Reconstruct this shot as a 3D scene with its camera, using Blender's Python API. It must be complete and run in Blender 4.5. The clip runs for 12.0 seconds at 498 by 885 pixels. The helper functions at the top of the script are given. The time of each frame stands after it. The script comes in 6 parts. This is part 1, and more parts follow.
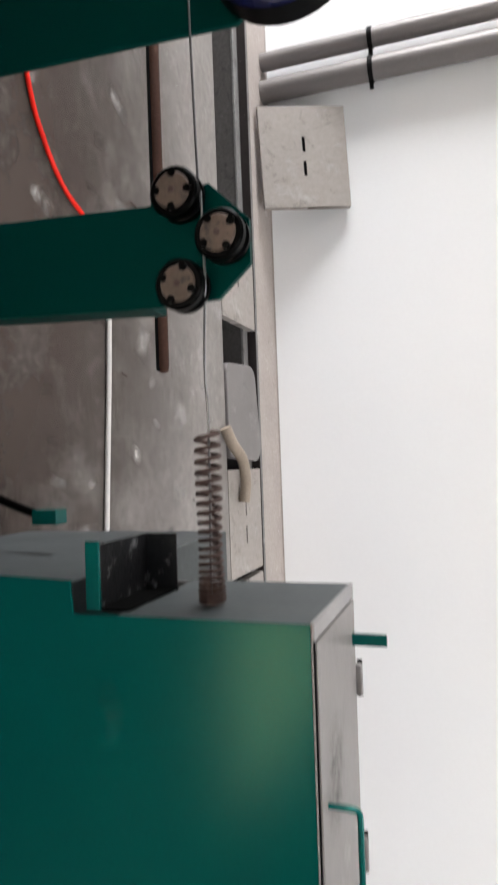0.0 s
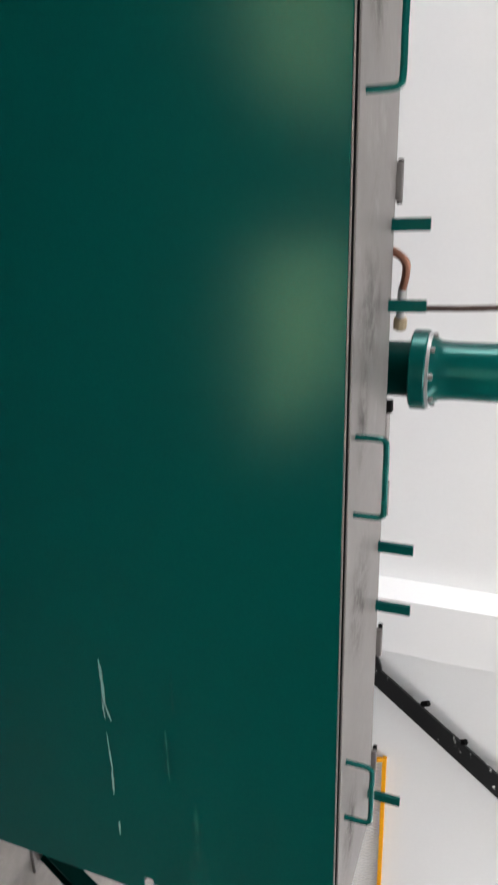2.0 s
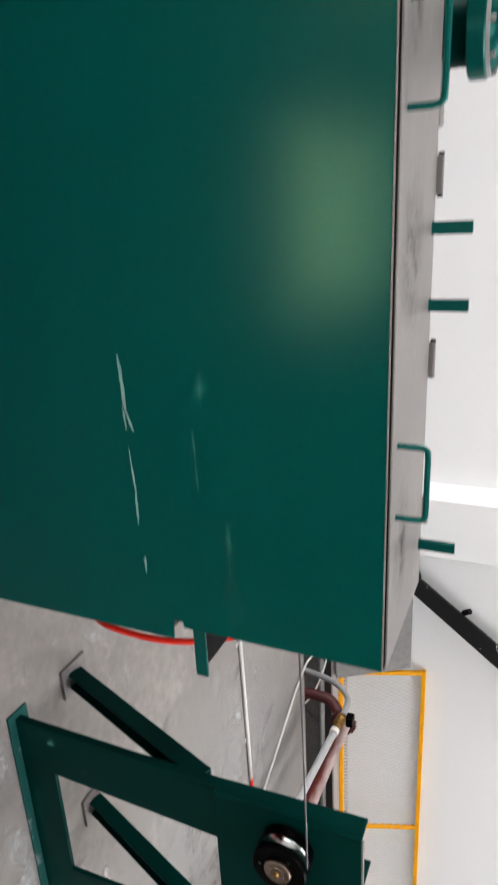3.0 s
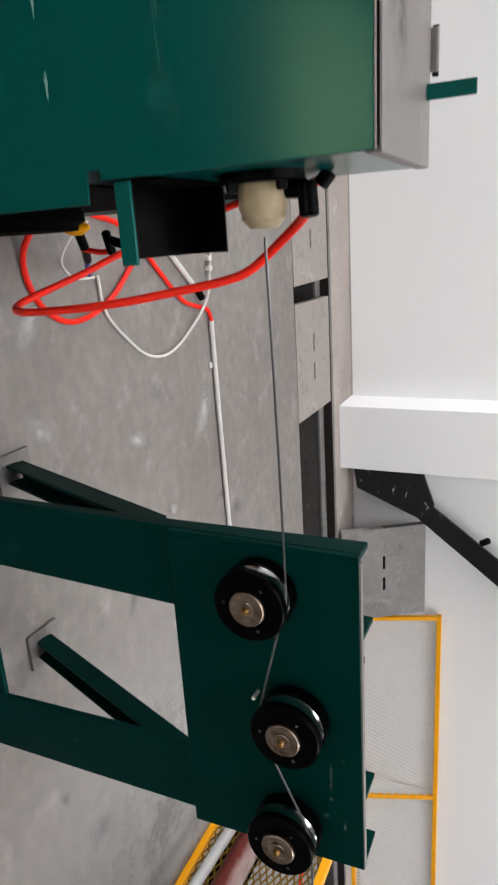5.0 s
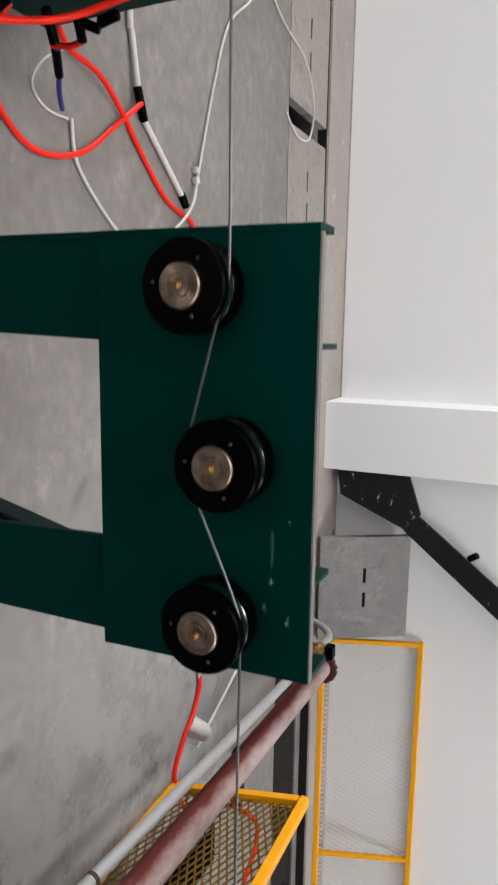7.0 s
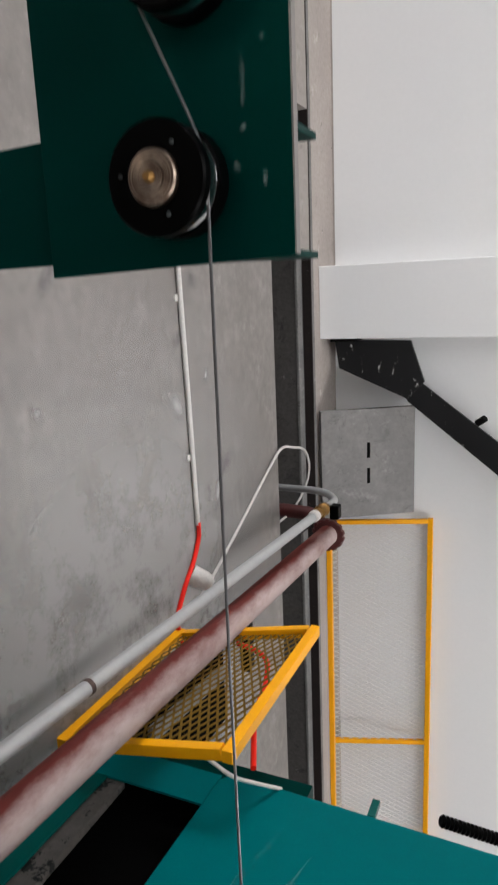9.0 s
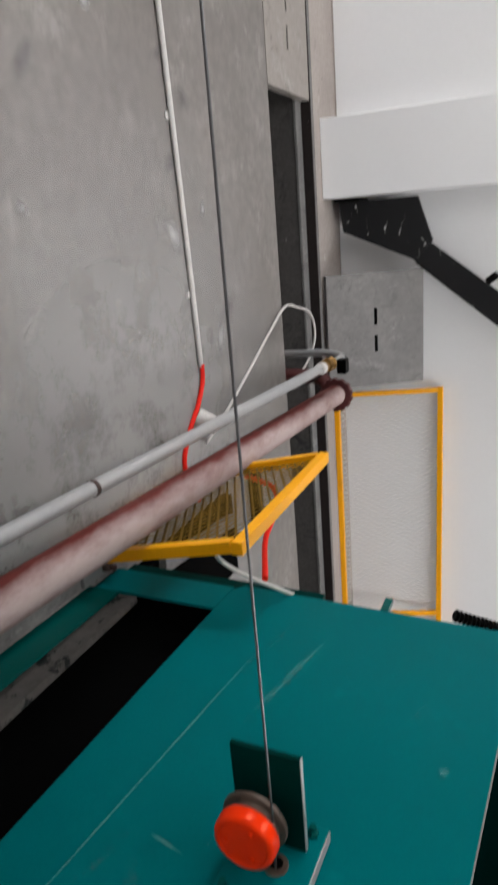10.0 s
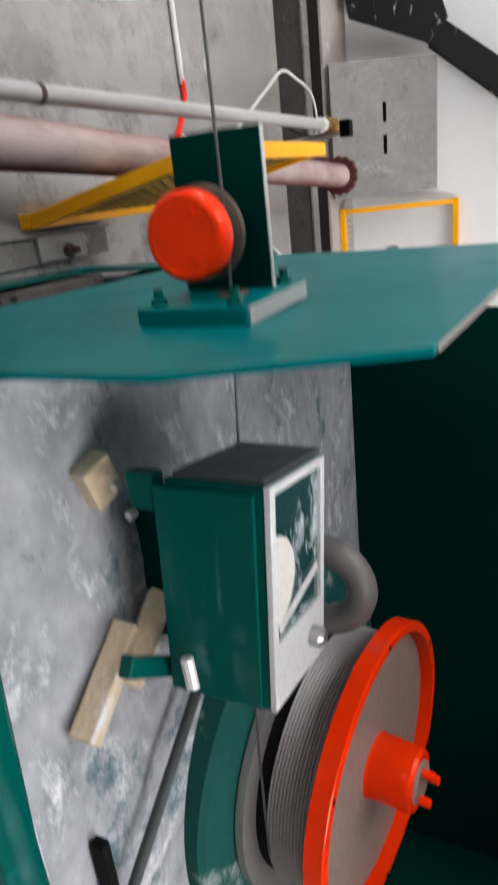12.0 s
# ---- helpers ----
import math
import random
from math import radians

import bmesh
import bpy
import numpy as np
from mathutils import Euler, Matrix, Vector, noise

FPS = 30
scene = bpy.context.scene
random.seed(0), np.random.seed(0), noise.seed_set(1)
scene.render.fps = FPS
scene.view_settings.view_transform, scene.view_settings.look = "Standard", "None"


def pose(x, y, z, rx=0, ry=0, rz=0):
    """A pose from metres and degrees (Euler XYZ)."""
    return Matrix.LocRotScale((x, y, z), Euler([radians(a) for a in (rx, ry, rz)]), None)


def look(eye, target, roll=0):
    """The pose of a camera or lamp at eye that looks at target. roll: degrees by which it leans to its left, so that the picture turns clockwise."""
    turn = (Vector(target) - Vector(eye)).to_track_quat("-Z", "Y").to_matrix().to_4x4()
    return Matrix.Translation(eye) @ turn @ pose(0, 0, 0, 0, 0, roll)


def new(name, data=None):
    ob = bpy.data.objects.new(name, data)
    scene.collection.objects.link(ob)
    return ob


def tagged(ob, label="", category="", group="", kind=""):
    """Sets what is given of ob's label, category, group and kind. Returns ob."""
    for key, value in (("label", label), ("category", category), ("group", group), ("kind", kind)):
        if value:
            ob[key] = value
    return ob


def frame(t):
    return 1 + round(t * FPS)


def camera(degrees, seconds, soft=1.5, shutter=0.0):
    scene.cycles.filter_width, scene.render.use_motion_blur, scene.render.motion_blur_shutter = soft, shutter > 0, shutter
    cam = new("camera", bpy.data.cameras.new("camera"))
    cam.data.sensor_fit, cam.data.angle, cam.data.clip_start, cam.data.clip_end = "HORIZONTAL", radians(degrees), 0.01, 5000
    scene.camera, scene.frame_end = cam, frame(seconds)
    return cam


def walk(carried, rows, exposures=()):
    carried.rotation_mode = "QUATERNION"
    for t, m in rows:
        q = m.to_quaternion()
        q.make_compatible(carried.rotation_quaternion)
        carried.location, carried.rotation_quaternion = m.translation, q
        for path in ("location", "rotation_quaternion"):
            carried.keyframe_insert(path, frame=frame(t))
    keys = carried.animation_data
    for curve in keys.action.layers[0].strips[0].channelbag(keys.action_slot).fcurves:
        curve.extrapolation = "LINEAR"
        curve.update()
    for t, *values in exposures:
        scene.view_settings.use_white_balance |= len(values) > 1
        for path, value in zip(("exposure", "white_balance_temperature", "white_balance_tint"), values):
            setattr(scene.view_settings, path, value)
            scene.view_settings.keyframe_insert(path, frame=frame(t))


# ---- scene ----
cam = camera(40.6, 12.0, soft=2.3, shutter=0.35)
EXPOSURES = [(0.0, 3.2), (0.6, 3.1), (1.0, 2.98), (2.0, 3.0), (3.0, 3.18), (3.6, 3.12), (5.5, 2.96), (7.0, 2.88), (10.0, 2.80), (10.8, 2.98), (11.6, 3.2), (12.0, 3.36)]
PATH = [
    (0, (0.378, 0.198, 1.259), (0.333, 2.091, 0.615), 87.5),
    (0.5, (0.551, 0.134, 1.258), (0.652, 2.024, 0.612), 90.0),
    (1, (0.754, 0.128, 1.249), (0.882, 1.993, 0.538), 91.9),
    (1.5, (0.946, 0.179, 1.232), (1.351, 2.001, 0.513), 93.4),
    (2, (1.151, 0.224, 1.233), (1.74, 2.001, 0.53), 95.3),
    (2.5, (1.397, 0.217, 1.219), (2.014, 1.968, 0.474), 93.2),
    (3, (1.653, 0.2, 1.222), (2.314, 1.917, 0.437), 95.6),
    (3.5, (1.856, 0.257, 1.213), (2.687, 1.897, 0.425), 98.6),
    (3.7, (1.933, 0.294, 1.22), (2.827, 1.908, 0.448), 101.0),
    (5.3, (2.555, 0.326, 1.221), (3.064, 2.073, 0.39), 94.6),
    (5.5, (2.627, 0.365, 1.222), (3.14, 2.101, 0.371), 96.9),
    (6, (2.751, 0.416, 1.231), (3.206, 2.176, 0.397), 96.0),
    (6.5, (2.894, 0.424, 1.229), (3.248, 2.208, 0.396), 94.9),
    (7, (3.072, 0.398, 1.247), (3.395, 2.194, 0.429), 95.1),
    (7.5, (3.208, 0.409, 1.241), (3.547, 2.211, 0.443), 93.4),
    (7.7, (3.255, 0.427, 1.236), (3.645, 2.216, 0.433), 93.5),
    (9.3, (3.737, 0.49, 1.236), (4.169, 2.264, 0.421), 93.3),
    (9.5, (3.829, 0.467, 1.243), (4.27, 2.245, 0.44), 94.0),
    (10, (3.979, 0.463, 1.238), (4.591, 2.179, 0.413), 93.6),
    (10.5, (4.132, 0.511, 1.225), (4.97, 2.113, 0.368), 96.6),
    (11, (4.369, 0.535, 1.236), (5.225, 2.106, 0.342), 93.9),
    (11.5, (4.614, 0.459, 1.249), (5.284, 2.124, 0.368), 94.5),
    (11.7, (4.662, 0.445, 1.253), (5.319, 2.142, 0.362), 94.492),
    (12, (4.801, 0.459, 1.253), (5.515, 2.118, 0.394), 94.3),
]
walk(cam, [(t, look(eye, target, roll)) for t, eye, target, roll in PATH], EXPOSURES)

# ---- light ----
world = bpy.data.worlds.new("sky")
scene.world = world
world.use_nodes = True
wn = world.node_tree
sky = wn.nodes.new("ShaderNodeTexSky")
sky.sky_type = "NISHITA"
sky.sun_disc = False
sky.sun_elevation = radians(45)
sky.sun_rotation = radians(180)
wn.nodes["Background"].inputs["Strength"].default_value = 0.05
wn.links.new(sky.outputs[0], wn.nodes["Background"].inputs["Color"])

SUN, ROOF_MID, ROOF_EAST, ROOF_WEST, DOORWAY, FRONT_FILL = 26.0, 25.0, 41.0, 5.0, 90.0, 2.0
sun = new("sun", bpy.data.lights.new("sun", "SUN"))
sun.data.energy, sun.data.angle, sun.data.color = SUN, radians(0.5), (1.0, 0.95, 0.86)
sun.matrix_world = look((0, -10, 10), (0, 0, 0))


def opening_lamp(name, energy, width, height, eye, target, colour=(0.995, 0.985, 1.0)):
    """An area lamp in an opening of the hall, for daylight and added fill."""
    lamp = new(name, bpy.data.lights.new(name, "AREA"))
    lamp.data.shape, lamp.data.size, lamp.data.size_y = "RECTANGLE", width, height
    lamp.data.energy, lamp.data.color = energy, colour
    lamp.matrix_world = look(eye, target)
    return lamp


# added fill lamp that lifts the wall and fronts; no such source is known
opening_lamp("front_fill", FRONT_FILL, 13.0, 1.2, (2, -4.02, 4.2), (2, 2.0, 2.6))
for energy, x in ((ROOF_MID, 2.2), (ROOF_EAST, 7.4), (ROOF_WEST, -3.2)):
    opening_lamp("roof_light_daylight", energy, 1.8, 5.4, (x, 1.0, 5.08), (x, 1.0, 0))
opening_lamp("doorway_daylight", DOORWAY, 2.6, 3.4, (-7.05, 2.8, 1.75), (0, 2.8, 1.75))


# ---- materials ----
def material(name, base, second=None, rough=0.5, metal=0.0, scale=6.0, fine=60.0, bump=0.1, amount=0.5,
             stain=None, stain_scale=2.0, stain_cut=0.6, stain_soft=0.12, vein=None, vein_scale=6.0, vein_cut=0.56, stretch=(1, 1, 1), coat=0.0, spec=0.5, rough_var=0.1, tint=None, dust=None, dust_at=0.3, dust_soft=0.5, twist=0.6, speckle=1.0, sheen=0.0):
    """A surface with variation at two scales, fine relief and, where stain is given, marks of that colour."""
    m = bpy.data.materials.new(name)
    m.use_nodes = True
    nt = m.node_tree
    bsdf = nt.nodes["Principled BSDF"]
    bsdf.inputs["Metallic"].default_value = metal
    bsdf.inputs["Coat Weight"].default_value = coat
    bsdf.inputs["Specular IOR Level"].default_value = spec
    if tint:
        bsdf.inputs["Specular Tint"].default_value = (*tint, 1)
    bsdf.inputs["Sheen Weight"].default_value = sheen
    second = second or tuple(c * 0.78 for c in base)
    coord = nt.nodes.new("ShaderNodeTexCoord")
    place = nt.nodes.new("ShaderNodeMapping")
    place.inputs["Scale"].default_value = stretch
    nt.links.new(coord.outputs["Object"], place.inputs["Vector"])

    def noise_at(s, detail=6.0, rough_=0.6):
        n = nt.nodes.new("ShaderNodeTexNoise")
        n.inputs["Scale"].default_value, n.inputs["Detail"].default_value, n.inputs["Roughness"].default_value = s, detail, rough_
        nt.links.new(place.outputs[0], n.inputs["Vector"])
        return n

    def mix(fac, a, b):
        x = nt.nodes.new("ShaderNodeMix")
        x.data_type = "RGBA"
        nt.links.new(fac, x.inputs["Factor"])
        for socket, v in (("A", a), ("B", b)):
            target = [i for i in x.inputs if i.name == socket and i.type == "RGBA"][0]
            if isinstance(v, tuple):
                target.default_value = (*v, 1)
            else:
                nt.links.new(v, target)
        return [o for o in x.outputs if o.type == "RGBA"][0]

    def ramp(fac, lo, hi):
        r = nt.nodes.new("ShaderNodeMapRange")
        r.inputs["From Min"].default_value, r.inputs["From Max"].default_value = lo, hi
        nt.links.new(fac, r.inputs["Value"])
        return r.outputs[0]

    large, small = noise_at(scale), noise_at(fine, 4.0)
    colour = mix(ramp(large.outputs["Fac"], 0.5 - 0.25 / max(amount, 0.05), 0.5 + 0.25 / max(amount, 0.05)), base, second)
    grain = mix(ramp(small.outputs["Fac"], 0.2, 1.1), colour, tuple(c * (1 - 0.4 * speckle) for c in second))
    if vein:
        dark_marks = noise_at(vein_scale, 10.0, 0.78)
        dark_marks.inputs["Distortion"].default_value = twist
        grain = mix(ramp(dark_marks.outputs["Fac"], vein_cut, vein_cut + 0.14), grain, vein)
    if stain:
        marks = noise_at(stain_scale, 9.0, 0.72)
        grain = mix(ramp(marks.outputs["Fac"], stain_cut, stain_cut + stain_soft), grain, stain)
    if dust:
        # dust that has settled on the upper sides
        shape = nt.nodes.new("ShaderNodeNewGeometry")
        split = nt.nodes.new("ShaderNodeSeparateXYZ")
        nt.links.new(shape.outputs["Normal"], split.inputs[0])
        patch = noise_at(stain_scale * 2.5, 8.0, 0.7)
        add = nt.nodes.new("ShaderNodeMath")
        add.operation = "MULTIPLY_ADD"
        add.inputs[1].default_value = 1.6
        nt.links.new(patch.outputs["Fac"], add.inputs[0])
        nt.links.new(split.outputs["Z"], add.inputs[2])
        grain = mix(ramp(add.outputs[0], 0.8 + dust_at - dust_soft / 2, 0.8 + dust_at + dust_soft / 2), grain, dust)
    nt.links.new(grain, bsdf.inputs["Base Color"])
    rr = nt.nodes.new("ShaderNodeMapRange")
    rr.inputs["To Min"].default_value, rr.inputs["To Max"].default_value = max(0.02, rough - rough_var), min(1, rough + rough_var)
    nt.links.new(large.outputs["Fac"], rr.inputs["Value"])
    nt.links.new(rr.outputs[0], bsdf.inputs["Roughness"])
    if bump:
        b = nt.nodes.new("ShaderNodeBump")
        b.inputs["Strength"].default_value, b.inputs["Distance"].default_value = bump, 0.004
        nt.links.new(small.outputs["Fac"], b.inputs["Height"])
        nt.links.new(b.outputs[0], bsdf.inputs["Normal"])
    return m



def soft_mark(name, colour, strength=0.6, scale=30.0, cut=0.35):
    """A thin film of dirt, powder, wear or plain tone that fades out towards the rim of its patch (by its UVs) and
    breaks up in grains.
    """
    m = bpy.data.materials.new(name)
    m.use_nodes = True
    nt = m.node_tree
    bsdf = nt.nodes["Principled BSDF"]
    bsdf.inputs["Base Color"].default_value = (*colour, 1)
    bsdf.inputs["Roughness"].default_value = 0.8
    bsdf.inputs["Specular IOR Level"].default_value = 0.1
    uv = nt.nodes.new("ShaderNodeTexCoord")
    away = nt.nodes.new("ShaderNodeVectorMath")
    away.operation = "DISTANCE"
    away.inputs[1].default_value = (0.5, 0.5, 0)
    nt.links.new(uv.outputs["UV"], away.inputs[0])
    fade = nt.nodes.new("ShaderNodeMapRange")
    fade.inputs["From Min"].default_value, fade.inputs["From Max"].default_value = 0.5, 0.0
    nt.links.new(away.outputs["Value"], fade.inputs["Value"])
    grains = nt.nodes.new("ShaderNodeTexNoise")
    grains.inputs["Scale"].default_value, grains.inputs["Detail"].default_value, grains.inputs["Roughness"].default_value = scale, 8.0, 0.7
    nt.links.new(uv.outputs["Object"], grains.inputs["Vector"])
    broken = nt.nodes.new("ShaderNodeMapRange")
    broken.inputs["From Min"].default_value, broken.inputs["From Max"].default_value = cut, cut + 0.3
    nt.links.new(grains.outputs["Fac"], broken.inputs["Value"])
    both = nt.nodes.new("ShaderNodeMath")
    both.operation = "MULTIPLY"
    nt.links.new(fade.outputs[0], both.inputs[0])
    nt.links.new(broken.outputs[0], both.inputs[1])
    much = nt.nodes.new("ShaderNodeMath")
    much.operation = "MULTIPLY"
    much.use_clamp = True
    much.inputs[1].default_value = strength
    nt.links.new(both.outputs[0], much.inputs[0])
    nt.links.new(much.outputs[0], bsdf.inputs["Alpha"])
    return m


def turned_metal(name, base, second, rough=0.3):
    """Metal turned on a lathe: fine rings and a glint that fans out from the centre."""
    m = bpy.data.materials.new(name)
    m.use_nodes = True
    nt = m.node_tree
    bsdf = nt.nodes["Principled BSDF"]
    bsdf.inputs["Metallic"].default_value, bsdf.inputs["Roughness"].default_value, bsdf.inputs["Anisotropic"].default_value = 0.95, rough, 0.85
    way = nt.nodes.new("ShaderNodeTangent")
    way.direction_type, way.axis = "RADIAL", "Y"
    nt.links.new(way.outputs[0], bsdf.inputs["Tangent"])
    coord = nt.nodes.new("ShaderNodeTexCoord")
    flat = nt.nodes.new("ShaderNodeVectorMath")
    flat.operation = "MULTIPLY_ADD"
    flat.inputs[1].default_value, flat.inputs[2].default_value = (1, 0, 1), (-0.5, 0, -0.5)
    nt.links.new(coord.outputs["Generated"], flat.inputs[0])
    far = nt.nodes.new("ShaderNodeVectorMath")
    far.operation = "LENGTH"
    nt.links.new(flat.outputs[0], far.inputs[0])
    rings = nt.nodes.new("ShaderNodeTexNoise")
    rings.noise_dimensions = "1D"
    rings.inputs["Scale"].default_value, rings.inputs["Detail"].default_value = 34.0, 5.0
    nt.links.new(far.outputs["Value"], rings.inputs["W"])
    spots = nt.nodes.new("ShaderNodeTexNoise")
    spots.inputs["Scale"].default_value, spots.inputs["Detail"].default_value = 60.0, 6.0
    nt.links.new(coord.outputs["Object"], spots.inputs["Vector"])
    both = nt.nodes.new("ShaderNodeMath")
    both.operation = "MULTIPLY"
    nt.links.new(rings.outputs["Fac"], both.inputs[0])
    nt.links.new(spots.outputs["Fac"], both.inputs[1])
    ramp = nt.nodes.new("ShaderNodeValToRGB")
    ramp.color_ramp.elements[0].position, ramp.color_ramp.elements[0].color = 0.16, (*second, 1)
    ramp.color_ramp.elements[1].position, ramp.color_ramp.elements[1].color = 0.36, (*base, 1)
    nt.links.new(both.outputs[0], ramp.inputs["Fac"])
    nt.links.new(ramp.outputs[0], bsdf.inputs["Base Color"])
    return m


def film_patch(corners, uvs=((0, 0), (1, 0), (1, 1), (0, 1)), bm=None):
    """One flat patch through four corners with the given UVs."""
    bm = bm or bmesh.new()
    layer = bm.loops.layers.uv.verify()
    f = bm.faces.new([bm.verts.new(c) for c in corners])
    for loop, uv in zip(f.loops, uvs):
        loop[layer].uv = uv
    return bm


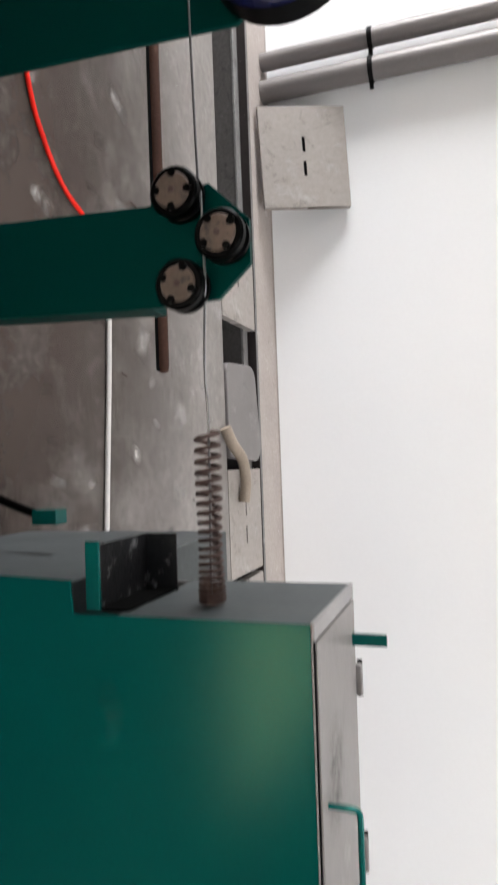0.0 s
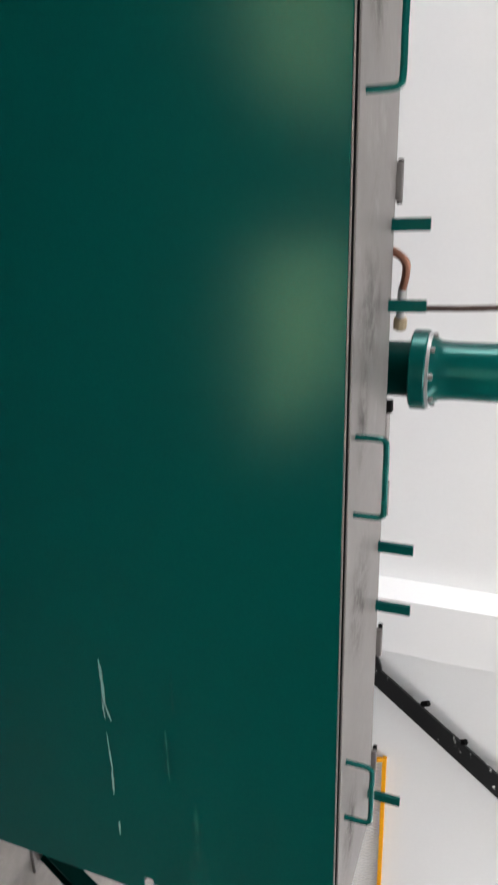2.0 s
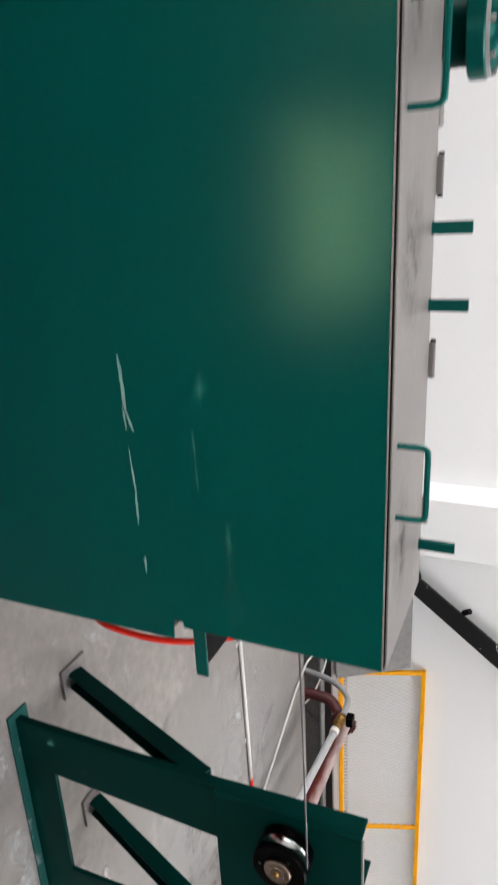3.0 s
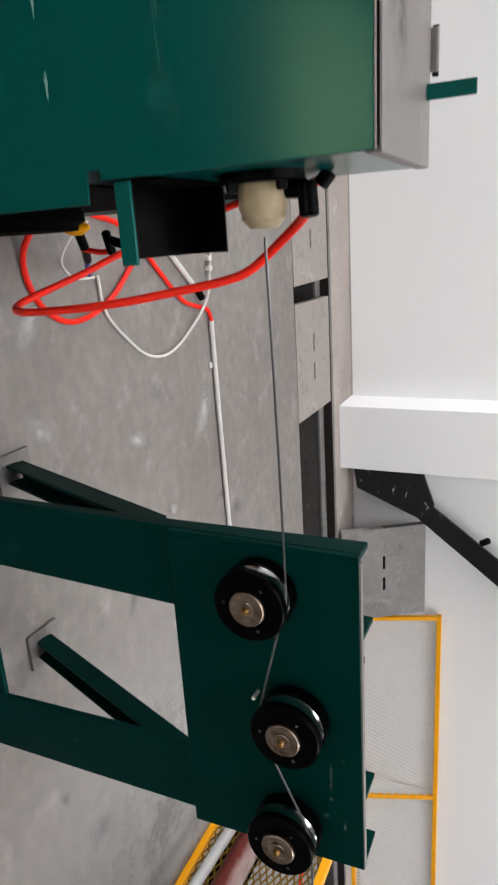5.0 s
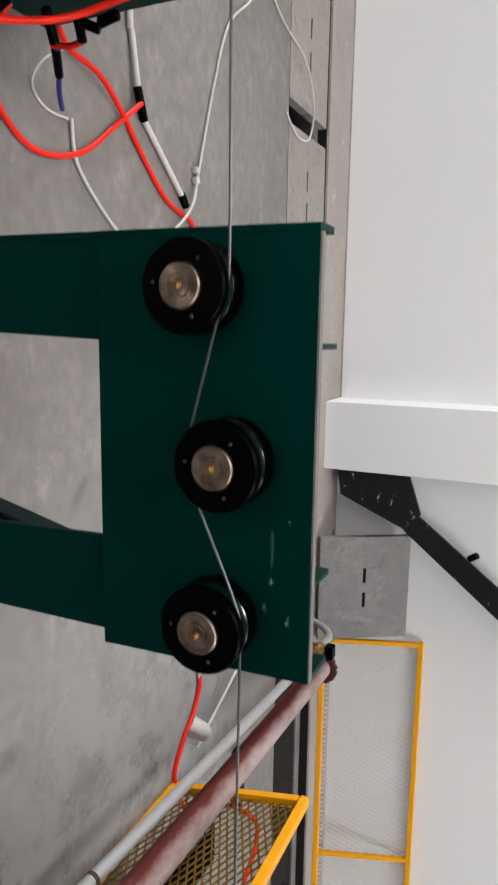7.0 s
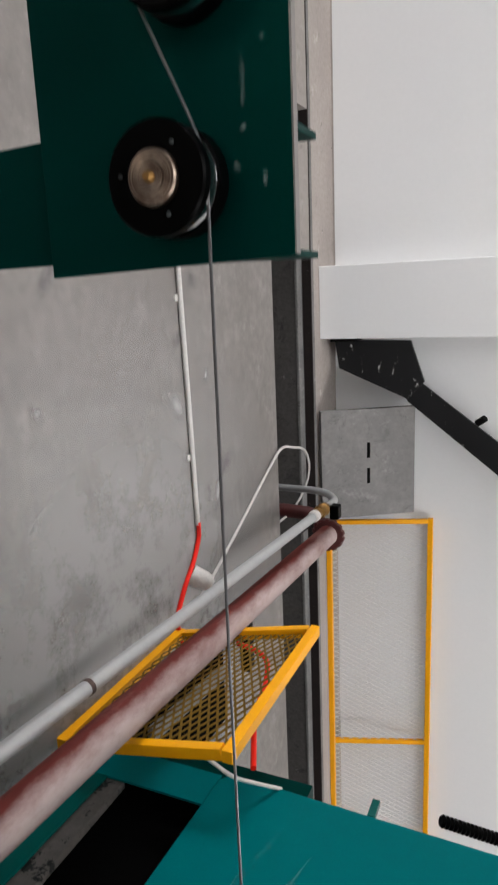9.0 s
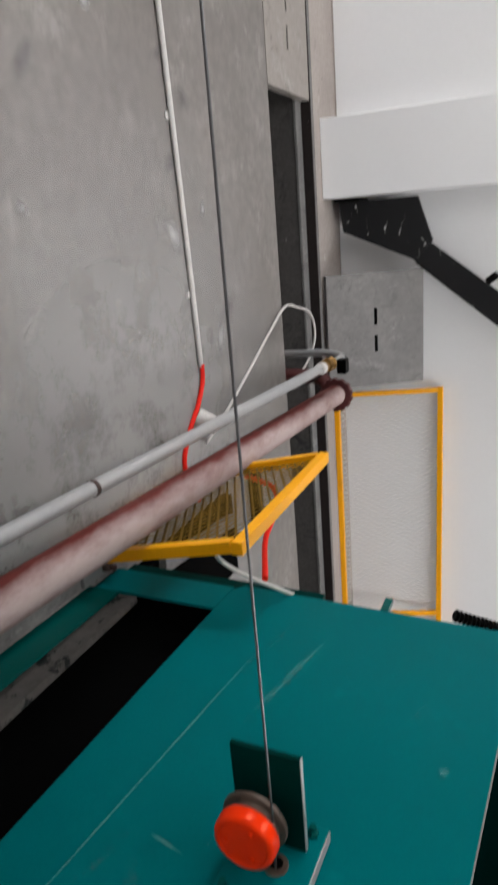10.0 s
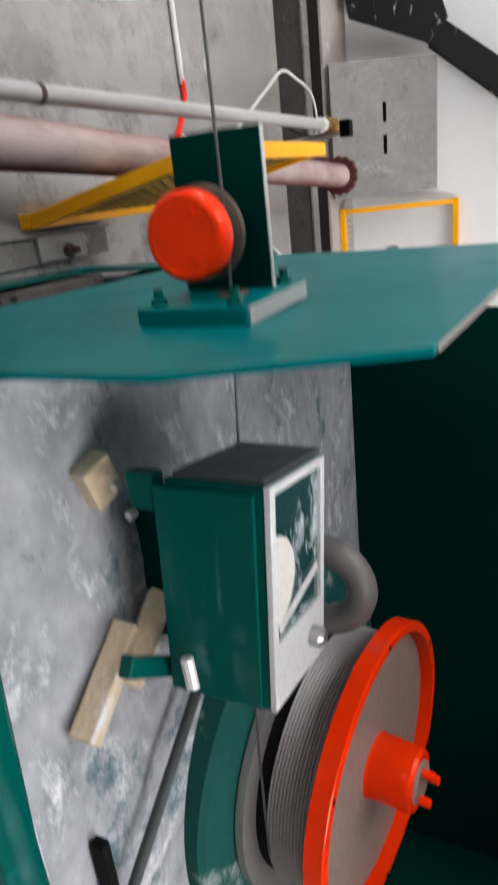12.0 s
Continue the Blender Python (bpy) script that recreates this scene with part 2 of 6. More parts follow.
M = dict(
    concrete=material("concrete_floor", (0.27, 0.25, 0.234), (0.20, 0.182, 0.168), 0.6, scale=1.3, fine=22, bump=0.18, amount=1.6, vein=(0.175, 0.158, 0.147), vein_scale=6.0, vein_cut=0.535, stain=(0.335, 0.316, 0.30), stain_scale=7.0, stain_cut=0.55, stain_soft=0.26, rough_var=0.15, spec=0.25, stretch=(0.85, 1, 1), twist=1.2),
    cover=material("concrete_cover", (0.345, 0.312, 0.287), (0.285, 0.257, 0.236), 0.8, scale=3, fine=35, bump=0.08, vein=(0.175, 0.16, 0.15), vein_scale=5, vein_cut=0.53, stain=(0.38, 0.36, 0.34), stain_scale=6, stain_cut=0.57, stain_soft=0.2, spec=0.2, twist=1.4, speckle=0.5),
    grey_cover=material("dirty_grey_concrete_cover", (0.265, 0.255, 0.245), (0.20, 0.193, 0.187), 0.8, scale=5, fine=35, bump=0.1, amount=1.4, vein=(0.13, 0.125, 0.12), vein_scale=7, vein_cut=0.54, stain=(0.34, 0.33, 0.32), stain_scale=8, stain_cut=0.58, stain_soft=0.2, spec=0.2, twist=1.4, speckle=0.7),
    # dirty concrete, darkened in colour for the shade on the trench side
    trench=material("shaded_trench_concrete", (0.115, 0.108, 0.103), (0.065, 0.061, 0.058), 0.85, scale=4, fine=50, bump=0.4, vein=(0.03, 0.03, 0.03), vein_scale=7, vein_cut=0.54, stain=(0.28, 0.27, 0.26), stain_scale=9, stain_cut=0.64, spec=0.1),
    white_wall=material("white_wall_paint", (0.80, 0.80, 0.80), (0.78, 0.78, 0.78), 0.85, scale=0.8, fine=40, bump=0.01, spec=0.1, speckle=0.06),
    plaster=material("hall_plaster", (0.30, 0.29, 0.28), (0.24, 0.23, 0.22), 0.85, scale=0.8, fine=40),
    green=material("green_enamel", (0.0, 0.067, 0.060), (0.0, 0.058, 0.052), 0.20, scale=2.5, fine=220, bump=0.008, spec=0.115, tint=(0.55, 0.95, 0.50), stain=(0.0, 0.066, 0.059), stain_scale=3.0, stain_cut=0.60, stain_soft=0.3, rough_var=0.02, speckle=0.3),
    green_dull=material("green_paint_dusty", (0.0, 0.124, 0.132), (0.0, 0.106, 0.113), 0.32, scale=3, fine=160, bump=0.012, spec=0.07, tint=(0.0, 1.0, 1.0), stain=(0.0, 0.142, 0.149), stain_scale=4.5, stain_cut=0.62, stain_soft=0.22, speckle=0.3),
    green_dark=material("green_paint_dark", (0.0, 0.026, 0.0220), (0.0, 0.021, 0.018), 0.42, scale=3, fine=160, bump=0.02, spec=0.05, tint=(0.2, 1.0, 0.9), stain=(0.02, 0.07, 0.062), stain_scale=9, stain_cut=0.74, stain_soft=0.1, speckle=0.3),
    green_powdered=material("green_paint_under_powder", (0.0, 0.06, 0.052), (0.015, 0.085, 0.077), 0.7, scale=5, fine=60, bump=0.2, spec=0.1, stain=(0.48, 0.50, 0.50), stain_scale=5, stain_cut=0.55, stain_soft=0.16),
    green_mid=material("green_gloss_paint", (0.0, 0.074, 0.065), (0.0, 0.062, 0.054), 0.22, scale=4, fine=200, bump=0.02, spec=0.35, tint=(0.3, 1.0, 0.9), stain=(0.01, 0.11, 0.1), stain_scale=9, stain_cut=0.62, speckle=0.3),
    dark_steel=material("dull_grey_green_steel", (0.062, 0.070, 0.071), (0.044, 0.051, 0.052), 0.5, scale=5, fine=90, bump=0.05, spec=0.2, vein=(0.04, 0.044, 0.045), vein_scale=6, vein_cut=0.57, stain=(0.14, 0.145, 0.145), stain_scale=6, stain_cut=0.62, stain_soft=0.2),
    old_bronze=material("worn_brown_roller", (0.118, 0.08, 0.058), (0.07, 0.048, 0.036), 0.5, metal=0.3, scale=25, fine=150, bump=0.1, stain=(0.02, 0.016, 0.013), stain_scale=50, stain_cut=0.58, stain_soft=0.08),
    navy=material("navy_enamel", (0.003, 0.005, 0.032), (0.002, 0.003, 0.02), 0.3, scale=8, fine=100, spec=0.2),
    wire_turns=material("wound_steel_wire", (0.66, 0.66, 0.66), (0.52, 0.52, 0.52), 0.4, metal=0.5, scale=9, fine=200, bump=0.02),
    ledge=material("worn_grey_ledge", (0.24, 0.235, 0.225), (0.15, 0.145, 0.14), 0.75, scale=5, fine=60, bump=0.3, amount=1.6, vein=(0.06, 0.056, 0.053), vein_scale=9, vein_cut=0.55, stain=(0.36, 0.35, 0.34), stain_scale=12, stain_cut=0.6, spec=0.15),
    rusty_angle=material("dark_rusty_angle", (0.030, 0.022, 0.020), (0.014, 0.011, 0.011), 0.7, scale=14, fine=90, bump=0.3, stain=(0.30, 0.27, 0.25), stain_scale=26, stain_cut=0.64, stain_soft=0.06, spec=0.15),
    pale_cement=material("pale_pinkish_cement", (0.42, 0.375, 0.345), (0.34, 0.30, 0.275), 0.8, scale=2.5, fine=40, bump=0.12, amount=1.4, vein=(0.26, 0.225, 0.20), vein_scale=7, vein_cut=0.57, stain=(0.52, 0.47, 0.44), stain_scale=6, stain_cut=0.6, spec=0.15, twist=1.4, speckle=0.5),
    slot=material("dark_rusty_bar", (0.075, 0.036, 0.024), (0.036, 0.018, 0.013), 0.8, scale=9, fine=80, bump=0.4, stain=(0.10, 0.055, 0.04), stain_scale=14, stain_cut=0.6, spec=0.1),
    chute=material("sooty_chute_with_powder", (0.014, 0.014, 0.015), (0.007, 0.007, 0.0075), 0.6, scale=9, fine=90, bump=0.3, amount=1.6, stain=(0.22, 0.22, 0.225), stain_scale=20, stain_cut=0.56, stain_soft=0.12, spec=0.15, twist=1.8),
    # near-black base puts the trench's deep shade into its bottom
    trench_bottom_shade=material("trench_bottom_shade", (0.030, 0.028, 0.026), (0.018, 0.017, 0.016), 0.85, scale=4, fine=50, bump=0.5, stain=(0.16, 0.155, 0.15), stain_scale=9, stain_cut=0.60, stain_soft=0.2, spec=0.1),
    pane=material("dusty_glass_pane", (0.004, 0.035, 0.036), (0.02, 0.06, 0.062), 0.08, scale=12, fine=60, bump=0.0, spec=0.9, coat=0.5, stain=(0.42, 0.46, 0.50), stain_scale=9, stain_cut=0.505, stain_soft=0.12, stretch=(1, 2, 1)),
    lid=material("grey_steel_sheet", (0.21, 0.192, 0.185), (0.165, 0.152, 0.146), 0.45, metal=0.2, scale=4, fine=90, bump=0.04, spec=0.3, vein=(0.135, 0.122, 0.117), vein_scale=4, vein_cut=0.56, stain=(0.31, 0.295, 0.285), stain_scale=3.5, stain_cut=0.58, stain_soft=0.2, twist=1.5, speckle=0.3),
    flange_steel=material("bare_folded_steel", (0.30, 0.29, 0.285), (0.23, 0.222, 0.218), 0.42, metal=0.35, scale=6, fine=90, bump=0.05, spec=0.3, vein=(0.15, 0.14, 0.135), vein_scale=8, vein_cut=0.57, speckle=0.3),
    steel=material("bare_steel", (0.50, 0.50, 0.49), (0.38, 0.38, 0.375), 0.33, metal=0.9, scale=12, fine=150, bump=0.05),
    chrome=material("polished_groove_steel", (0.72, 0.72, 0.72), (0.6, 0.6, 0.6), 0.16, metal=1.0, scale=20, fine=200, bump=0.02, rough_var=0.05),
    wire=material("drawn_wire", (0.17, 0.17, 0.175), (0.11, 0.11, 0.11), 0.34, metal=0.8, scale=60, fine=300, bump=0.02),
    black=material("black_rubber", (0.0010, 0.0010, 0.0011), (0.0006, 0.0006, 0.0006), 0.33, scale=12, fine=150, bump=0.03, spec=0.035),
    soot=material("sooty_steel", (0.008, 0.0077, 0.0077), (0.004, 0.004, 0.004), 0.65, metal=0.0, spec=0.08, scale=9, fine=90, bump=0.25, stain=(0.07, 0.067, 0.067), stain_scale=7, stain_cut=0.64),
    black_speckled=material("black_paint_with_plaster_splashes", (0.010, 0.010, 0.011), (0.016, 0.016, 0.017), 0.38, spec=0.3, scale=8, fine=120, bump=0.12, stain=(0.62, 0.62, 0.61), stain_scale=16, stain_cut=0.625, stain_soft=0.04, stretch=(0.5, 1, 1.3)),
    yellow=material("yellow_enamel", (0.93, 0.42, 0.004), (0.84, 0.36, 0.004), 0.4, spec=0.25, scale=7, fine=160, bump=0.04, speckle=0.3),
    mesh_brown=material("dirty_yellow_mesh", (0.24, 0.135, 0.014), (0.11, 0.062, 0.009), 0.6, scale=15, fine=100, spec=0.1),
    mesh_pale=material("pale_wire_mesh", (0.82, 0.80, 0.77), (0.72, 0.70, 0.67), 0.6, scale=15, fine=100),
    rust_pipe=material("dusty_red_primed_pipe", (0.15, 0.026, 0.020), (0.10, 0.018, 0.014), 0.6, scale=5, fine=60, bump=0.2, stain=(0.26, 0.13, 0.115), stain_scale=4.5, stain_cut=0.55, stain_soft=0.2, stretch=(1, 0.4, 1), dust=(0.39, 0.305, 0.29), dust_at=0.70, dust_soft=0.8, spec=0.2),
    primer=material("red_oxide_primer", (0.10, 0.015, 0.012), (0.06, 0.01, 0.01), 0.55, scale=10, fine=80, bump=0.1),
    rust=material("rust", (0.075, 0.036, 0.026), (0.04, 0.022, 0.018), 0.8, scale=10, fine=80, bump=0.3),
    galvanised=material("galvanised_pipe", (0.44, 0.44, 0.435), (0.37, 0.37, 0.37), 0.45, metal=0.3, scale=6, fine=40, bump=0.02, speckle=0.3),
    pvc=material("white_plastic_conduit", (0.68, 0.66, 0.63), (0.58, 0.55, 0.52), 0.45, scale=8, fine=100, bump=0.04),
    brass=material("brass", (0.34, 0.19, 0.055), (0.24, 0.13, 0.04), 0.4, metal=0.8, scale=30, fine=100),
    red_hose=material("red_rubber_hose", (0.93, 0.022, 0.008), (0.86, 0.018, 0.007), 0.45, spec=0.2, scale=12, fine=180, bump=0.03),
    blue=material("blue_plastic", (0.01, 0.03, 0.24), (0.01, 0.02, 0.15), 0.4, scale=20, fine=100),
    nylon=material("aged_white_nylon", (0.44, 0.35, 0.22), (0.33, 0.26, 0.16), 0.45, spec=0.3, scale=10, fine=90, bump=0.05),
    orange=material("orange_red_enamel", (0.90, 0.036, 0.003), (0.84, 0.030, 0.002), 0.20, spec=0.32, scale=3, fine=60, bump=0.004, tint=(1.0, 0.5, 0.3), speckle=0.3),
    dusty_disc=material("dusty_reel_disc", (0.30, 0.215, 0.19), (0.24, 0.17, 0.15), 0.55, scale=6, fine=70, bump=0.05),
    powder=material("soap_powder_on_steel", (0.40, 0.40, 0.43), (0.25, 0.26, 0.285), 0.9, scale=9, fine=30, bump=0.3, amount=2.2, vein=(0.60, 0.60, 0.64), vein_scale=9.0, vein_cut=0.53, stain=(0.075, 0.125, 0.145), stain_scale=8, stain_cut=0.55, stain_soft=0.09, spec=0.15, stretch=(0.8, 1.1, 1), twist=0.4),
    wood=material("pale_pine", (0.66, 0.55, 0.41), (0.50, 0.37, 0.235), 0.75, scale=7, fine=70, bump=0.25, stain=(0.58, 0.57, 0.58), stain_scale=16, stain_cut=0.54, stain_soft=0.14, stretch=(1, 1, 3)),
    aluminium=material("milled_aluminium", (0.78, 0.78, 0.78), (0.62, 0.62, 0.63), 0.45, metal=0.35, scale=10, fine=120, stain=(0.4, 0.42, 0.44), stain_scale=6, stain_cut=0.64),
    rope=material("beige_hose", (0.34, 0.28, 0.22), (0.26, 0.205, 0.155), 0.7, scale=10, fine=90, bump=0.15),
    # near-black for black parts and for shade painted into openings
    dark=material("black_and_painted_shade", (0.0022, 0.0022, 0.0022), (0.0015, 0.0015, 0.0015), 0.9, scale=5, fine=50, spec=0.03),
    scratch=material("paint_scratch", (0.44, 0.58, 0.55), (0.20, 0.38, 0.34), 0.7, scale=60, fine=200, spec=0.2),
    haze=material("chalky_smear", (0.13, 0.33, 0.31), (0.06, 0.24, 0.225), 0.8, scale=60, fine=200, spec=0.1),
    rub=material("rubbed_enamel", (0.03, 0.17, 0.145), (0.015, 0.12, 0.10), 0.5, scale=40, fine=200, spec=0.2),
    copper=material("copper_tube", (0.30, 0.13, 0.08), (0.2, 0.09, 0.06), 0.4, metal=0.7, scale=20, fine=100),
    bamboo=material("flaking_paint", (0.135, 0.125, 0.117), (0.075, 0.070, 0.065), 0.8, scale=8, fine=60, stain=(0.010, 0.012, 0.012), stain_scale=13, stain_cut=0.55, stain_soft=0.03, spec=0.2),
)


M["hub"] = turned_metal("turned_steel_hub", (0.34, 0.275, 0.22), (0.11, 0.075, 0.055))
M["smear"] = soft_mark("pale_powder_smear", (0.16, 0.42, 0.40), 0.75, 55.0, 0.47)
M["rub_film"] = soft_mark("rubbed_enamel_film", (0.06, 0.26, 0.21), 0.7, 60.0, 0.42)
M["brown_film"] = soft_mark("dark_brown_film", (0.060, 0.046, 0.039), 1.45, 3.0, 0.22)
M["cement_film"] = soft_mark("dried_cement_film", (0.50, 0.48, 0.46), 1.3, 22.0, 0.42)
M["powder_film"] = soft_mark("white_powder_film", (0.6, 0.62, 0.63), 1.2, 30.0, 0.42)
M["thin_pale"] = soft_mark("thin_pale_film", (0.20, 0.36, 0.36), 0.3, 14.0, 0.35)
M["grey_dust"] = soft_mark("settled_grey_dust", (0.20, 0.19, 0.20), 0.8, 9.0, 0.40)
M["fleck"] = soft_mark("pale_plaster_fleck", (0.30, 0.40, 0.38), 1.0, 105.0, 0.45)
M["pale_grey_film"] = soft_mark("pale_grey_floor_film", (0.44, 0.43, 0.42), 0.95, 5.0, 0.22)
M["dirt_film"] = soft_mark("grey_dirt_film", (0.06, 0.055, 0.052), 0.8, 25.0, 0.40)


# ---- mesh helpers ----
def mesh_object(name, bm, mat, origin=(0, 0, 0), smooth=True):
    me = bpy.data.meshes.new(name)
    bmesh.ops.recalc_face_normals(bm, faces=bm.faces)
    bm.transform(Matrix.Translation(-Vector(origin)))
    if smooth:
        for f in bm.faces:
            f.smooth = True
        for e in bm.edges:
            if len(e.link_faces) == 2:
                turn = e.calc_face_angle(0)
                small, large = sorted(f.calc_area() for f in e.link_faces)
                if turn > 0.6 or (turn > 0.2 and large > 6 * small):
                    e.smooth = False
    bm.to_mesh(me)
    bm.free()
    me.materials.append(mat)
    ob = new(name, me)
    return ob


def thing(name, at, label, category, group="", kind=""):
    ob = new(name)
    ob.location = at
    ob.empty_display_size = 0.05
    return tagged(ob, label, category, group, kind)


def origin_of(ob):
    p = Vector((0, 0, 0))
    while ob is not None:
        p += ob.location
        ob = ob.parent
    return p


def part(name, bm, mat, parent, label=""):
    """One mesh under a thing or a part; the bmesh is in world coordinates."""
    ob = mesh_object(name, bm, mat, origin_of(parent))
    ob.parent = parent
    return tagged(ob, label)


def solo(name, bm, mat, label="", category="", group="", kind="", at=(0, 0, 0)):
    ob = mesh_object(name, bm, mat, at)
    ob.location = at
    return tagged(ob, label, category, group, kind)


def soften(bm, width, segments=2):
    if width:
        sharp = [e for e in bm.edges if len(e.link_faces) == 2 and e.calc_face_angle(0) > 0.5]
        bmesh.ops.bevel(bm, geom=sharp, offset=width, segments=segments, affect="EDGES", profile=0.5)
    return bm


def box(x0, x1, y0, y1, z0, z1, bevel=0.0, bm=None):
    bm2 = bmesh.new()
    bmesh.ops.create_cube(bm2, size=1)
    bm2.transform(Matrix.Translation(((x0 + x1) / 2, (y0 + y1) / 2, (z0 + z1) / 2)) @ Matrix.Diagonal((x1 - x0, y1 - y0, z1 - z0, 1)))
    soften(bm2, bevel)
    return joined(bm, bm2)


def joined(bm, extra):
    if bm is None:
        return extra
    me = bpy.data.meshes.new("tmp")
    extra.to_mesh(me)
    extra.free()
    bm.from_mesh(me)
    bpy.data.meshes.remove(me)
    return bm


def along(a, b):
    a, b = Vector(a), Vector(b)
    return Matrix.Translation(a) @ (b - a).to_track_quat("Z", "Y").to_matrix().to_4x4(), (b - a).length


def turned(a, b, profile, seg=32, bm=None, caps=True):
    """A lathe body on the axis from a to b; profile: rows of (share of the way, radius)."""
    m, length = along(a, b)
    bm2 = bmesh.new()
    rings = []
    for s, r in profile:
        rings.append([bm2.verts.new((r * math.cos(2 * math.pi * k / seg), r * math.sin(2 * math.pi * k / seg), s * length)) for k in range(seg)])
    for r0, r1 in zip(rings, rings[1:]):
        for k in range(seg):
            bm2.faces.new((r0[k], r0[(k + 1) % seg], r1[(k + 1) % seg], r1[k]))
    if caps:
        bm2.faces.new(rings[0])
        bm2.faces.new(rings[-1])
    bm2.transform(m)
    return joined(bm, bm2)


def rod(a, b, r, seg=16, bm=None, edge=0.0):
    length = (Vector(b) - Vector(a)).length
    e = min(0.45, edge / length) if edge else 0
    prof = [(0, r - edge), (e, r), (1 - e, r), (1, r - edge)] if edge else [(0, r), (1, r)]
    return turned(a, b, prof, seg, bm)


def tube(points, r, seg=10, steps=8, bm=None, closed=False):
    """A round hose, cable or pipe along a smooth line through the points."""
    pts = [Vector(p) for p in points]
    line = []
    n = len(pts)
    for i in range(n - 1):
        p0, p1, p2, p3 = pts[max(i - 1, 0)], pts[i], pts[i + 1], pts[min(i + 2, n - 1)]
        for k in range(steps):
            t = k / steps
            line.append(0.5 * ((2 * p1) + (p2 - p0) * t + (2 * p0 - 5 * p1 + 4 * p2 - p3) * t * t + (3 * p1 - p0 - 3 * p2 + p3) * t ** 3))
    line.append(pts[-1])
    bm2 = bmesh.new()
    rings, up = [], None
    for i, p in enumerate(line):
        d = (line[min(i + 1, len(line) - 1)] - line[max(i - 1, 0)]).normalized()
        if up is None:
            up = d.orthogonal().normalized()
        up = (up - d * up.dot(d)).normalized()
        side = d.cross(up)
        rings.append([bm2.verts.new(p + r * (math.cos(2 * math.pi * k / seg) * up + math.sin(2 * math.pi * k / seg) * side)) for k in range(seg)])
    for a, b in zip(rings, rings[1:]):
        for k in range(seg):
            bm2.faces.new((a[k], a[(k + 1) % seg], b[(k + 1) % seg], b[k]))
    bm2.faces.new(rings[0])
    bm2.faces.new(rings[-1])
    return joined(bm, bm2)


def slab(outline, axis, lo, hi, bevel=0.0, bm=None):
    """A plate of the given outline (pairs in the two other axes, in the order x, y, z) from lo to hi along axis."""
    def at(p, v):
        return {"x": (v, p[0], p[1]), "y": (p[0], v, p[1]), "z": (p[0], p[1], v)}[axis]
    bm2 = bmesh.new()
    a = [bm2.verts.new(at(p, lo)) for p in outline]
    b = [bm2.verts.new(at(p, hi)) for p in outline]
    bm2.faces.new(a)
    bm2.faces.new(b)
    for k in range(len(a)):
        bm2.faces.new((a[k], a[(k + 1) % len(a)], b[(k + 1) % len(b)], b[k]))
    bmesh.ops.recalc_face_normals(bm2, faces=bm2.faces)
    soften(bm2, bevel)
    return joined(bm, bm2)


def beam(a, b, w, h, bm=None, bevel=0.002, roll=0.0):
    """A bar of w by h from a to b."""
    m, length = along(a, b)
    bm2 = box(-w / 2, w / 2, -h / 2, h / 2, 0, length, bevel)
    bm2.transform(m @ pose(0, 0, 0, 0, 0, roll))
    return joined(bm, bm2)


def bolt(at, way, r=0.006, length=0.008, bm=None):
    p = Vector(at)
    return turned(p, p + Vector(way).normalized() * length, [(0, r), (0.75, r), (1, r * 0.75)], 6, bm)


# ---- the hall ----
X0, X1, WALL_Y, FRONT_Y, TOP = -7.0, 11.0, 4.52, -4.0, 5.0
TRENCH_A, TRENCH_B, DEPTH = 3.525, 4.09, 0.34


